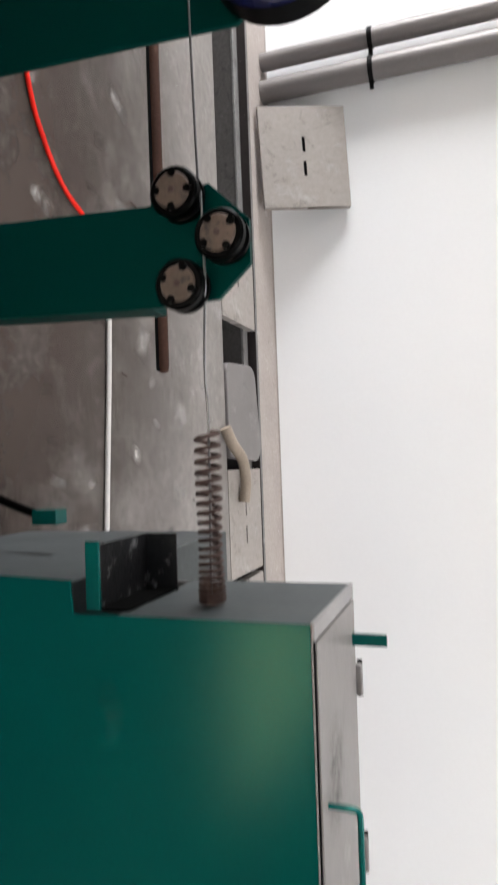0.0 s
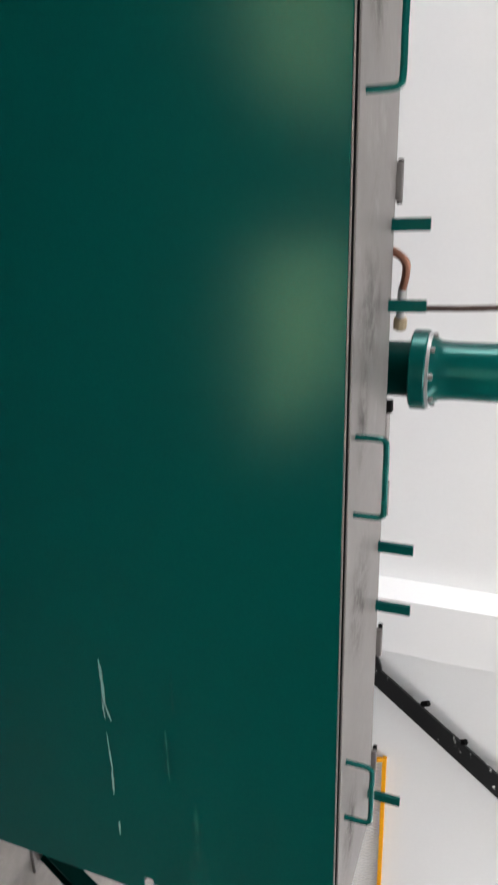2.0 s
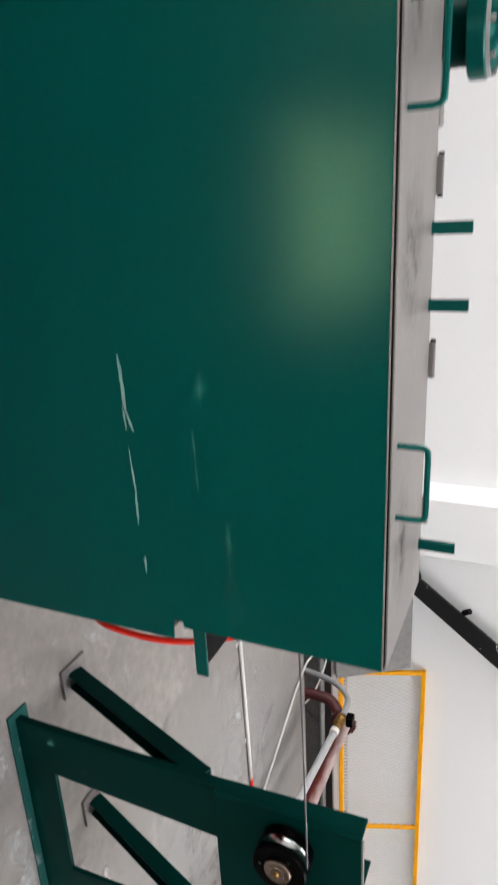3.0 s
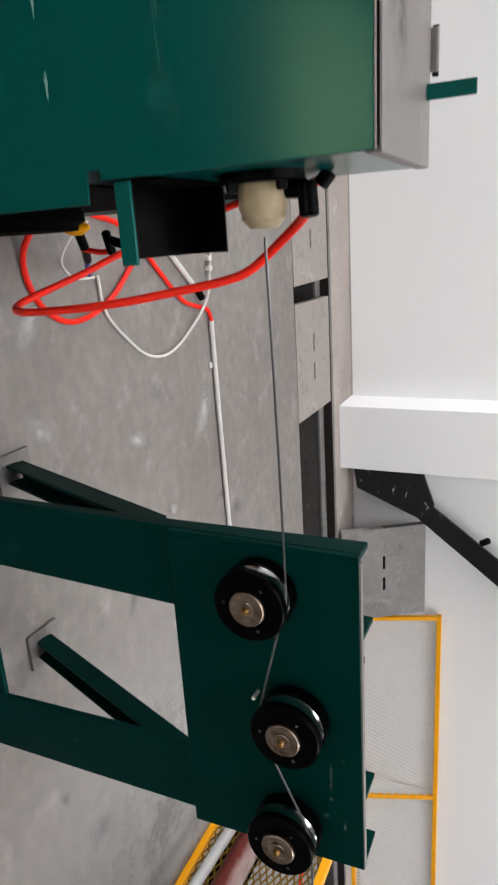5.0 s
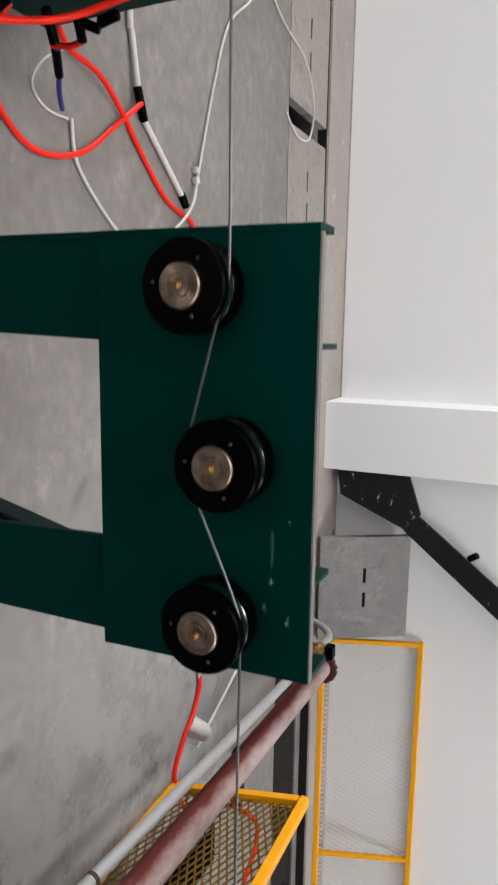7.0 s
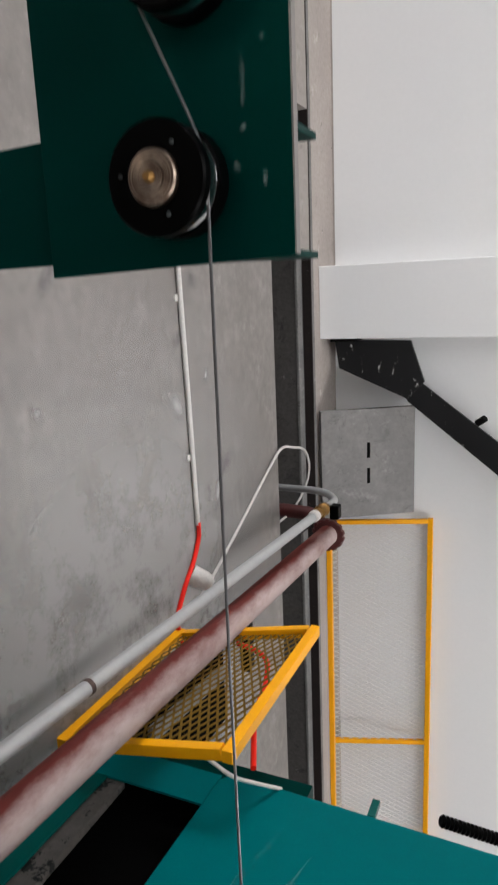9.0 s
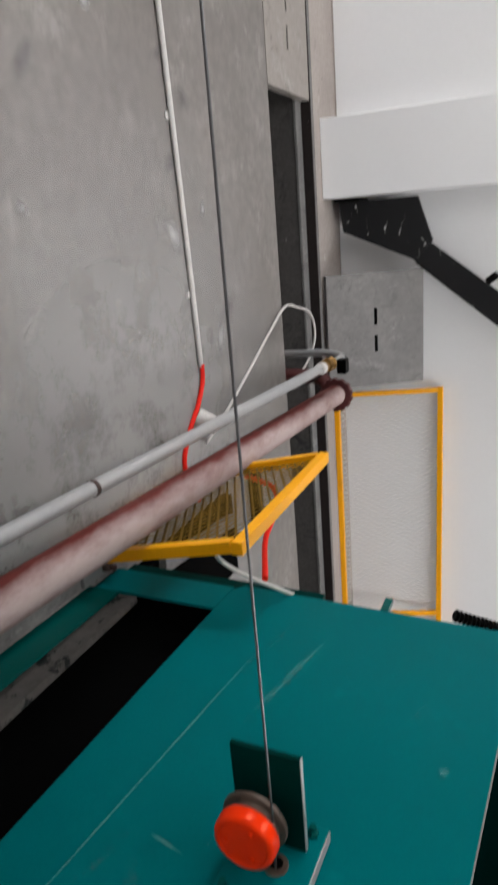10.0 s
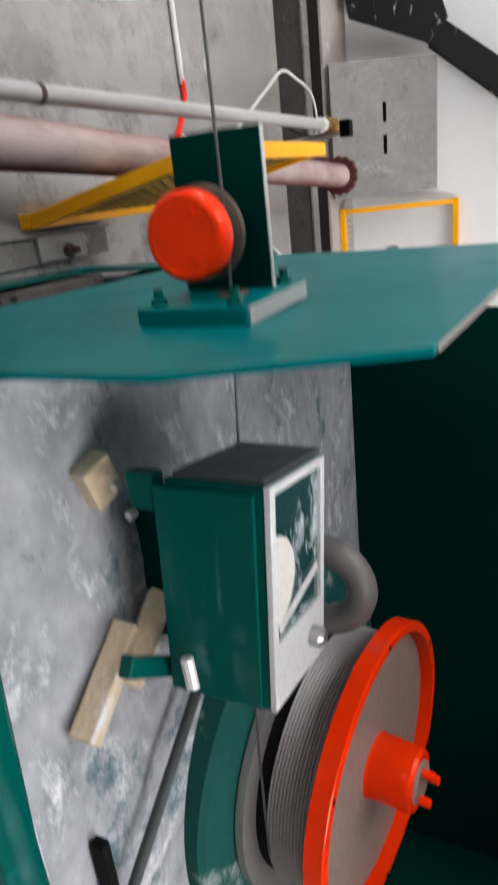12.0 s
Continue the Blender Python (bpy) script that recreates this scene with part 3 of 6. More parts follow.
def hall():
    bm = slab([(FRONT_Y - 0.2, 0), (TRENCH_A, 0), (TRENCH_A, -DEPTH), (TRENCH_B, -DEPTH), (TRENCH_B, 0), (WALL_Y + 0.2, 0), (WALL_Y + 0.2, -0.6), (FRONT_Y - 0.2, -0.6)], "x", X0 - 0.2, X1 + 0.2)
    solo("floor", bm, M["concrete"], "trowelled grey concrete floor with worn pale patches", "floor", kind="structure")
    # darker brown tone, strongest mid-patch and fading to the rim
    bm = film_patch([(-3.6, -0.7, 0.001), (2.6, -0.7, 0.001), (2.6, 3.2, 0.001), (-3.6, 3.2, 0.001)])
    solo("floor_dark_film", bm, M["brown_film"], "dark brown film over the concrete floor, fading outwards", "stain", kind="structure")
    # paler grey tone over this stretch of floor, fading to the rim
    bm = film_patch([(3.4, 0.9, 0.0008), (6.2, 0.9, 0.0008), (6.2, 3.52, 0.0008), (3.4, 3.52, 0.0008)])
    solo("floor_pale_film", bm, M["pale_grey_film"], "pale grey film over the floor, fading outwards", "dust", kind="structure")
    solo("trench_lining", box(X0, X1, TRENCH_A + 0.004, TRENCH_B - 0.004, -DEPTH + 0.001, -DEPTH + 0.02), M["trench_bottom_shade"], "dirty bottom of a cable trench, its colour darkened for the shade", "trench", kind="structure")
    solo("trench_wall", box(X0, X1, 4.004, TRENCH_B - 0.0135, -DEPTH + 0.02, -0.064), M["trench"], "dirty side of the cable trench, its colour darkened for the shade", "trench", kind="structure")
    bm = box(X0, X1, 4.0, TRENCH_B - 0.0135, -0.0635, -0.047, 0.003)
    solo("trench_ledge", bm, M["ledge"], "dirty concrete ledge in the cable trench", "trench", kind="structure")
    bm = box(X0, X1, TRENCH_B - 0.012, TRENCH_B - 0.003, -0.046, 0.004)
    solo("trench_angle", bm, M["rusty_angle"], "dark steel angle along the trench edge", "angle iron", kind="structure")
    bm = box(X0, X1, TRENCH_B + 0.0005, TRENCH_B + 0.034, 0.0004, 0.004)
    solo("trench_kerb", bm, M["ledge"], "worn pale steel flat along the trench edge", "steel flat", kind="structure")
    bm = bmesh.new()
    n = 260
    lane = [[], []]
    for k in range(n + 1):
        px = X0 + (X1 - X0) * k / n
        lane[0].append(bm.verts.new((px, TRENCH_B + 0.036, 0.0012)))
        lane[1].append(bm.verts.new((px, WALL_Y - 0.0005, 0.0016 + 0.004 * noise.noise(Vector((px * 3.1, 2.0, 0))))))
    for k in range(n):
        bm.faces.new((lane[0][k], lane[0][k + 1], lane[1][k + 1], lane[1][k]))
    solo("floor_strip", bm, M["pale_cement"], "paler pinkish cement strip between trench and wall", "floor", kind="structure")
    solo("wall_north", box(X0 - 0.2, X1 + 0.2, WALL_Y, WALL_Y + 0.2, 0.002, TOP), M["white_wall"], "smooth white painted wall", "wall", kind="structure")
    solo("wall_pillar", box(3.47, 3.876, 4.225, WALL_Y, 0.002, TOP, 0.004), M["white_wall"], "white painted square pillar standing out of the wall", "pillar", kind="structure")
    solo("baseboard", box(X0, 3.47, WALL_Y - 0.006, WALL_Y - 0.001, 0.001, 0.010), M["pale_cement"], "unpainted cement strip at the foot of the wall", "baseboard", kind="structure")
    bm = None
    xs = [X0 - 0.2, -0.55, 0.45, 1.2, 2.3, X1 + 0.2]
    for k, (a, b) in enumerate(zip(xs, xs[1:])):
        if k % 2 == 0:
            bm = box(a, b, FRONT_Y - 0.2, FRONT_Y, 0.002, 3.5, bm=bm)
        else:
            bm = box(a, b, FRONT_Y - 0.2, FRONT_Y, 0.002, 0.7, bm=bm)
            bm = box(a, b, FRONT_Y - 0.2, FRONT_Y, 2.8, 3.5, bm=bm)
    bm = box(X0 - 0.2, X1 + 0.2, FRONT_Y - 0.2, FRONT_Y, 4.9, TOP, bm=bm)
    bm = box(X0 - 0.2, -4.6, FRONT_Y - 0.2, FRONT_Y, 3.5, 4.9, bm=bm)
    bm = box(8.6, X1 + 0.2, FRONT_Y - 0.2, FRONT_Y, 3.5, 4.9, bm=bm)
    # unseen panel behind the added fill lamp
    solo("fill_panel", box(-4.7, 8.7, FRONT_Y - 0.23, FRONT_Y - 0.201, 3.4, 4.95), M["pvc"], "unseen white panel closing the opening of the added fill lamp", "window", kind="structure")
    solo("wall_south", bm, M["plaster"], "plastered hall wall with two window openings", "wall", kind="structure")
    for k, (a, b) in enumerate(((-0.55, 0.45), (1.2, 2.3))):
        w = thing("window_%d" % (k + 1), (a, FRONT_Y - 0.1, 0.7), "steel framed hall window", "window", kind="structure")
        bm = box(a, a + 0.04, FRONT_Y - 0.12, FRONT_Y - 0.08, 0.7, 2.8)
        bm = box(b - 0.04, b, FRONT_Y - 0.12, FRONT_Y - 0.08, 0.7, 2.8, bm=bm)
        bm = box(a + 0.04, b - 0.04, FRONT_Y - 0.12, FRONT_Y - 0.08, 2.76, 2.8, bm=bm)
        part("window_frame", bm, M["lid"], w)
        part("window_sill", box(a + 0.041, b - 0.041, FRONT_Y - 0.16, FRONT_Y - 0.02, 0.7, 0.74), M["cover"], w)
    bm = box(X0 - 0.2, X0, FRONT_Y, 1.4, 0.002, TOP)
    bm = box(X0 - 0.2, X0, 4.2, WALL_Y, 0.002, TOP, bm=bm)
    bm = box(X0 - 0.2, X0, 1.4, 4.2, 3.6, TOP, bm=bm)
    solo("wall_west", bm, M["plaster"], "plastered hall wall with a wide doorway", "wall", kind="structure")
    solo("wall_east", box(X1, X1 + 0.2, FRONT_Y, WALL_Y, 0.002, TOP), M["plaster"], "plastered end wall of the hall", "wall", kind="structure")
    bm = box(X0 - 0.2, X1 + 0.2, FRONT_Y - 0.2, -1.8, TOP, TOP + 0.2)
    bm = box(X0 - 0.2, X1 + 0.2, 3.8, WALL_Y + 0.2, TOP, TOP + 0.2, bm=bm)
    for xa, xb in ((X0 - 0.2, -4.15), (-2.25, 1.25), (3.15, 6.45), (8.35, X1 + 0.2)):
        bm = box(xa, xb, -1.8, 3.8, TOP, TOP + 0.2, bm=bm)
    solo("ceiling", bm, M["plaster"], "plain hall ceiling with three roof lights", "ceiling", kind="structure")
    for k, x in enumerate((-3.2, 2.2, 7.4)):
        solo("skylight_%d" % (k + 1), box(x - 1.2, x + 1.2, -2.0, 4.0, TOP + 0.2005, TOP + 0.22), M["pvc"], "white opal panel over the roof light", "skylight", kind="structure")



hall()


def cover_mesh(length, width, thick=0.045, corner=0.012):
    """A concrete trench cover with two lifting slots, lying round the origin with its top at z = thick."""
    s0, s1, s2, s3, half = -0.127, -0.032, 0.028, 0.123, 0.010
    bm = None
    for xa, xb in ((-length / 2, s0), (s1, s2), (s3, length / 2)):
        bm = box(xa, xb, -half, half, 0, thick, bm=bm)
    for sign in (-1, 1):
        ya, yb = sorted((sign * half, sign * (width / 2)))
        bm = box(-length / 2, length / 2, ya, yb, 0, thick, bm=bm)
    bmesh.ops.remove_doubles(bm, verts=bm.verts, dist=0.0005)
    return bm


def trench_covers():
    ym = (TRENCH_A + TRENCH_B) / 2
    rows = [(-1.05, -0.385), (0.44, 1.03), (1.06, 1.33), (1.345, 1.985), (2.085, 2.688), (2.778, 3.40)]
    def cover(length, width, label, m, concrete="cover"):
        """One cover: its slab and the black fill painted for the shade in its two lifting slots."""
        ob = thing("trench_cover", (0, 0, 0), label, "trench cover", "trench covers")
        part("slab", cover_mesh(length, width), M[concrete], ob)
        for s0, s1 in ((-0.127, -0.032), (0.028, 0.123)):
            # black inset just below the top paints the slot's shade
            part("slot_shade", box(s0 + 0.0005, s1 - 0.0005, -0.0095, 0.0095, 0.002, 0.041), M["black"], ob, "black fill for the shade in a lifting slot")
        ob.matrix_world = m
    for k, (a, b) in enumerate(rows):
        cover(b - a - 0.006, TRENCH_B - TRENCH_A - 0.02, "grey concrete trench cover with two lifting slots, lying in the trench",
              pose((a + b) / 2, ym - 0.004, -0.043, 0, 0, (0.4, -0.5, 0.3, -0.3, 0.6, -0.7)[k]))
    # the one with rounded corners
    pts = []
    for cx, cy, a0 in ((0.30, 3.99, 0), (-0.06, 3.93, 90), (-0.08, 3.60, 180), (0.32, 3.60, 270)):
        r = 0.10 if a0 < 100 else 0.06
        for k in range(5):
            a = radians(a0 + k * 22.5)
            pts.append((cx + r * math.cos(a), cy + r * math.sin(a)))
    solo("trench_cover", slab(pts, "z", -0.03, 0.012, 0.006), M["lid"], "smooth grey trench cover with rounded corners", "trench cover", "trench covers")
    # two covers set against the wall
    for x, tilt, foot, turn, label in ((4.605, 58.5, 4.155, 0, "grey concrete trench cover leaning on the wall beside the pillar"), (-1.515, 63, 4.235, 2.5, "grey concrete trench cover leaning against the wall below the pipes")):
        cover(0.645, 0.56, label, pose(x, foot, 0.012, tilt, 0, 0) @ pose(0, 0.28 + 0.32 * math.sin(radians(turn)), 0, 0, 0, turn), "grey_cover" if x > 0 else "cover")


trench_covers()


def wall_pipes():
    for x, r, y in ((-2.235, 0.058, 4.43), (-2.03, 0.072, 4.42)):
        p = thing("wall_pipe", (x, y, 0), "grey painted vertical pipe on the white wall", "pipe", "pipes on the wall")
        part("pipe", rod((x, y, 0.0), (x, y, TOP - 0.01), r, 20), M["lid"], p)
        if r > 0.05:
            for z in (0.72, 2.4):
                bm = turned((x, y, z - 0.015), (x, y, z + 0.015), [(0, r + 0.008), (1, r + 0.008)], 20)
                bm = box(x + r * 0.3, x + r + 0.05, y - 0.012, y + 0.012, z - 0.012, z + 0.012, bm=bm)
                part("clamp", bm, M["soot"], p)


wall_pipes()


def diamond_mesh(m, w, h, cell_w, cell_h, r, thick=0.0016):
    """Expanded metal over w by h in the plane z = 0 of m, as thin flat strands."""
    bm = bmesh.new()

    def strand(a, b):
        d = Vector((b[0] - a[0], b[1] - a[1], 0))
        n = Vector((-d.y, d.x, 0)).normalized() * r
        vs = []
        for p in (a, b):
            for s, z in ((1, -thick), (-1, -thick), (-1, thick), (1, thick)):
                vs.append(bm.verts.new((p[0] + n.x * s, p[1] + n.y * s, z)))
        for k in range(4):
            bm.faces.new((vs[k], vs[(k + 1) % 4], vs[4 + (k + 1) % 4], vs[4 + k]))

    slope = cell_h / cell_w
    for sign in (1, -1):
        k = -int(w * slope / cell_h) - 1
        while k * cell_h < h + w * slope:
            c = k * cell_h
            # y = c + sign * slope * x within the panel
            xs = sorted(((0 - c) / (sign * slope), (h - c) / (sign * slope)))
            xa, xb = max(0, xs[0]), min(w, xs[1])
            if xb - xa > 0.004:
                strand((xa, c + sign * slope * xa), (xb, c + sign * slope * xb))
            k += 1
    bm.transform(m)
    return bm


def wall_gate():
    """Long yellow guard panel leaning against the wall."""
    g = thing("safety_fence", (5.0, 4.30, 0.0), "yellow guard panel with pale mesh leaning against the wall", "safety fence", "safety fences")
    low, high = Vector((0, 4.285, 0.018)), Vector((0, 4.485, 0.60))
    xa, xb = 4.985, 9.66
    for z in (low, high):
        part("rail", beam((xa, z.y, z.z), (xb, z.y, z.z), 0.034, 0.03), M["yellow"], g)
    for x in (xa + 0.017, 6.53, 8.08, 9.64):
        part("crossbar", beam((x, low.y + 0.006, low.z + 0.017), (x, high.y - 0.006, high.z - 0.017), 0.026, 0.03), M["yellow"], g)
    d = (high - low).normalized()
    m = Matrix(((1, 0, 0, xa + 0.03), (0, d.y, -d.z, low.y), (0, d.z, d.y, low.z), (0, 0, 0, 1)))
    part("mesh_panel", diamond_mesh(m, xb - xa - 0.05, (high - low).length, 0.034, 0.060, 0.0008), M["mesh_pale"], g)


wall_gate()


def wall_brace():
    """Black steel brace with its gusset, fixed in the corner beside the pillar."""
    b = thing("wall_brace", (3.95, 4.45, 0.05), "black steel brace splashed with plaster, slanting up the wall", "brace")
    part("gusset_plate", slab([(3.895, 0.045), (3.90, 0.49), (4.135, 0.57), (4.235, 0.475), (4.06, 0.07)], "y", 4.37, 4.40, 0.002), M["black_speckled"], b)
    part("bar", slab([(4.137, 0.548), (4.232, 0.463), (5.37, 1.88), (5.20, 1.92)], "y", 4.375, 4.398, 0.002), M["black_speckled"], b)
    part("bar_flange", slab([(4.24, 0.475), (4.25, 0.467), (5.385, 1.872), (5.372, 1.88)], "y", 4.40, 4.46), M["black_speckled"], b)
    part("foot_plate", box(3.88, 3.90, 4.33, 4.51, 0.03, 0.18, 0.003), M["soot"], b)
    for x, z in ((4.37, 0.86), (4.62, 1.13)):
        bm = rod((x, 4.40, z), (x - 0.035, 4.38, z + 0.045), 0.02, 10)
        part("bolt_stub", bm, M["soot"], b)


wall_brace()


# ---- floor lines: slot, conduits, hoses ----
def floor_runs():
    s = thing("floor_bar", (-3.0, 2.77, 0), "dark rusty round bar sunk into the concrete floor", "steel bar")
    # flat black strip paints the bar's shaded side onto the floor
    part("bar_shade", box(-6.0, 0.0, 2.730, 2.765, 0.0005, 0.002), M["dark"], s, "black strip painted for the shade beside the bar")
    part("bar", turned((-6.0, 2.785, 0.004), (0.004, 2.785, 0.004), [(0, 0.028), (0.996, 0.028), (0.999, 0.024), (1, 0.014)], 20), M["slot"], s, "rusty round bar sunk into the floor")
    r = 0.010
    z = r + 0.001
    c = thing("conduit", (0.1, 2.33, 0), "white plastic conduit lying on the concrete floor", "conduit", "floor conduits")
    part("pipe", tube([(-0.30, 2.35, z), (0.1, 2.325, z), (0.5, 2.29, z), (1.5, 2.21, z), (2.19, 2.215, z)], r, 12), M["pvc"], c)
    c = thing("conduit", (3.5, 2.6, 0), "white plastic conduit lying on the concrete floor", "conduit", "floor conduits")
    part("pipe", tube([(2.73, 2.605, z), (3.2, 2.615, z), (3.61, 2.628, z), (4.1, 2.645, z), (4.47, 2.655, z)], r, 12), M["pvc"], c)
    for x, y in ((2.90, 2.607), (3.61, 2.628), (4.2, 2.648)):
        part("saddle", box(x - 0.012, x + 0.012, y - 0.028, y + 0.028, 0.001, 0.006, 0.002), M["pvc"], c)
    c = thing("conduit", (2.5, 2.4, 0), "white plastic conduit with a bend wrapped in black tape", "conduit", "floor conduits")
    part("pipe", tube([(2.19, 2.222, z), (2.36, 2.24, z + 0.01)], r, 12), M["pvc"], c)
    part("pipe", tube([(2.425, 2.285, z), (2.62, 2.53, z)], r, 12), M["pvc"], c)
    part("tape", tube([(2.345, 2.236, z + 0.01), (2.39, 2.25, z + 0.012), (2.425, 2.285, z)], r + 0.004, 12), M["black"], c)
    part("tape", tube([(2.605, 2.515, z), (2.64, 2.548, z)], r + 0.004, 12), M["black"], c)
    hoses = (
        ("red rubber tube lying in a curve on the floor", 0.008, [(-1.5, 1.72, 0.01), (-0.82, 1.90, 0.01), (-0.65, 1.975, 0.01), (-0.53, 2.08, 0.01), (-0.47, 2.20, 0.01), (-0.41, 2.31, 0.012), (-0.31, 2.347, 0.014)]),
        ("red rubber tube looped on the concrete floor", 0.008, [(2.33, 1.66, 0.10), (2.44, 1.64, 0.02), (2.55, 1.67, 0.01), (2.62, 1.76, 0.01), (2.625, 1.87, 0.01), (2.58, 2.00, 0.01), (2.48, 2.135, 0.012), (2.39, 2.245, 0.03)]),
        ("red rubber tube crossing the concrete floor", 0.008, [(2.30, 1.82, 0.06), (2.345, 1.915, 0.02), (2.376, 2.034, 0.03), (2.434, 2.149, 0.02), (2.52, 2.262, 0.01), (2.63, 2.40, 0.01), (2.665, 2.50, 0.01), (2.685, 2.575, 0.014), (2.73, 2.604, 0.014)]),
        ("red rubber tube leading on from a conduit end", 0.009, [(4.46, 2.655, 0.014), (4.52, 2.655, 0.012), (4.60, 2.61, 0.01), (4.69, 2.52, 0.01), (4.80, 2.46, 0.01), (4.95, 2.50, 0.03)]),
    )
    for label, rr, pts in hoses:
        solo("air_tube", tube(pts, rr, 10), M["red_hose"], label, "air tube", "red air tubes")
    cables = (
        ("white cable in a loose loop on the concrete floor", 0.005, [(1.60, 3.20, 0.008), (1.76, 3.07, 0.008), (1.93, 2.87, 0.008), (2.21, 2.745, 0.008), (2.50, 2.64, 0.01), (2.64, 2.555, 0.03), (2.745, 2.44, 0.01), (2.80, 2.29, 0.008), (2.785, 2.16, 0.008), (2.71, 2.045, 0.008), (2.62, 1.957, 0.008), (2.515, 1.937, 0.01)]),
        ("thin white cable hanging over the edge of the trench", 0.005, [(1.60, 3.20, 0.007), (1.70, 3.42, 0.007), (1.78, 3.69, 0.02), (1.955, 3.79, 0.03), (2.11, 3.765, 0.02), (2.135, 3.63, 0.01), (2.075, 3.51, 0.004), (2.06, 3.50, 0.006)]),
        ("thin white cable curled on the floor", 0.0035, [(2.37, 1.87, 0.05), (2.415, 1.81, 0.03), (2.47, 1.795, 0.005), (2.515, 1.84, 0.005), (2.52, 1.925, 0.008)]),
        ("white cable looped from the floor over the trench", 0.0065, [(4.76, 2.62, 0.02), (4.707, 2.807, 0.008), (4.62, 3.00, 0.008), (4.537, 3.173, 0.008), (4.44, 3.37, 0.010), (4.363, 3.515, 0.024), (4.385, 3.65, 0.035), (4.435, 3.80, 0.045), (4.55, 3.88, 0.040), (4.665, 3.85, 0.02), (4.745, 3.70, 0.0), (4.80, 3.60, -0.06)]),
        ("short white cable ending beside the green take-up frame", 0.0055, [(4.780, 1.825, 0.464), (4.815, 1.850, 0.474), (4.840, 1.851, 0.528), (4.898, 1.915, 0.561), (4.972, 2.002, 0.596)]),
    )
    for label, rr, pts in cables:
        solo("cable", tube(pts, rr, 8), M["pvc"], label, "cable", "white cables")
    for dx in (0.0, 0.035):
        solo("cable_clip", box(2.493 + dx, 2.513 + dx, 2.603, 2.631, 0.0005, 0.022, 0.004), M["pvc"], "small white plastic cable clip on the floor", "cable clip", "cable clips")
    solo("hose", tube([(0.22, 3.44, 0.031), (0.30, 3.48, 0.05), (0.385, 3.60, 0.06), (0.50, 3.69, 0.045), (0.62, 3.69, 0.032)], 0.03, 14), M["rope"], "thick beige hose bent over the edge of the trench", "hose")
    solo("plastic_cone", turned((4.655, 2.60, 0.0), (4.70, 2.63, 0.075), [(0, 0.04), (0.6, 0.038), (0.9, 0.03), (1, 0.015)], 16), M["pvc"], "pale plastic cone on the floor beside the pipes", "plastic cone")
    f = thing("air_fitting", (2.33, 1.9, 0.0), "black push-in air fittings with a blue tube", "air fitting")
    for a, b, rr in (((2.425, 1.66, 0.262), (2.44, 1.68, 0.30), 0.011), ((2.432, 1.668, 0.305), (2.420, 1.672, 0.352), 0.012), ((2.405, 1.665, 0.250), (2.455, 1.69, 0.245), 0.011), ((2.385, 1.655, 0.175), (2.44, 1.70, 0.160), 0.012), ((2.38, 1.60, 0.12), (2.39, 1.61, 0.075), 0.011)):
        part("tee", rod(a, b, rr, 12, edge=0.003), M["black"], f)
    part("tube", tube([(2.43, 1.69, 0.165), (2.455, 1.76, 0.12), (2.485, 1.83, 0.06), (2.51, 1.882, 0.026)], 0.007, 10), M["blue"], f, "blue plastic tube")
    part("collar", rod((2.440, 1.72, 0.145), (2.468, 1.79, 0.095), 0.011, 12, edge=0.002), M["black"], f)
    part("link", tube([(2.44, 1.70, 0.15), (2.45, 1.70, 0.20), (2.45, 1.69, 0.245)], 0.007, 10), M["red_hose"], f, "short red tube")

    rng = random.Random(15)
    for x, y, size in ((4.187, 1.831, 0.035), (4.18, 2.19, 0.03), (4.28, 2.29, 0.025), (3.965, 2.50, 0.03), (4.50, 1.87, 0.03), (2.50, 2.62, 0.02), (-0.10, 2.62, 0.05), (-0.33, 2.50, 0.04), (0.18, 2.95, 0.06), (-0.55, 2.55, 0.05)):
        a = rng.uniform(0, 3)
        u, v = Vector((math.cos(a), math.sin(a), 0)) * size * 1.6, Vector((-math.sin(a), math.cos(a), 0)) * size
        c = Vector((x, y, 0.0016))
        solo("cement_splash", film_patch([c - u - v, c + u - v, c + u + v, c - u + v]), M["cement_film"], "thin pale cement splash dried on the floor", "cement splash", "cement splashes", kind="structure")
    rng = random.Random(21)
    for k in range(46):
        x, y = rng.uniform(-1.0, 0.75), rng.uniform(1.9, 3.45)
        size = rng.choice((0.014, 0.018, 0.024, 0.034))
        a = rng.uniform(1.0, 2.2)
        u, v = Vector((math.cos(a), math.sin(a), 0)) * size * rng.uniform(1.2, 2.4), Vector((-math.sin(a), math.cos(a), 0)) * size
        c = Vector((x, y, 0.0018))
        solo("cement_splash", film_patch([c - u - v, c + u - v, c + u + v, c - u + v]), M["cement_film"] if k % 3 else M["dirt_film"], "thin cement splash trodden into the floor", "cement splash", "cement splashes", kind="structure")
    for k in range(26):
        x, y = rng.uniform(2.6, 4.5), rng.uniform(1.3, 3.4)
        size = rng.choice((0.02, 0.03, 0.045))
        a = rng.uniform(0, 3)
        u, v = Vector((math.cos(a), math.sin(a), 0)) * size * rng.uniform(1.2, 2.6), Vector((-math.sin(a), math.cos(a), 0)) * size
        c = Vector((x, y, 0.0018))
        solo("floor_mark", film_patch([c - u - v, c + u - v, c + u + v, c - u + v]), M["pale_grey_film"] if k % 2 else M["grey_dust"], "faint worn mark in the concrete floor", "floor mark", "floor marks", kind="structure")
    for k in range(34):
        x, y = rng.uniform(1.2, 3.4), rng.choice((4.11, 4.13, 4.30, 4.46, 4.49)) + rng.uniform(-0.012, 0.012)
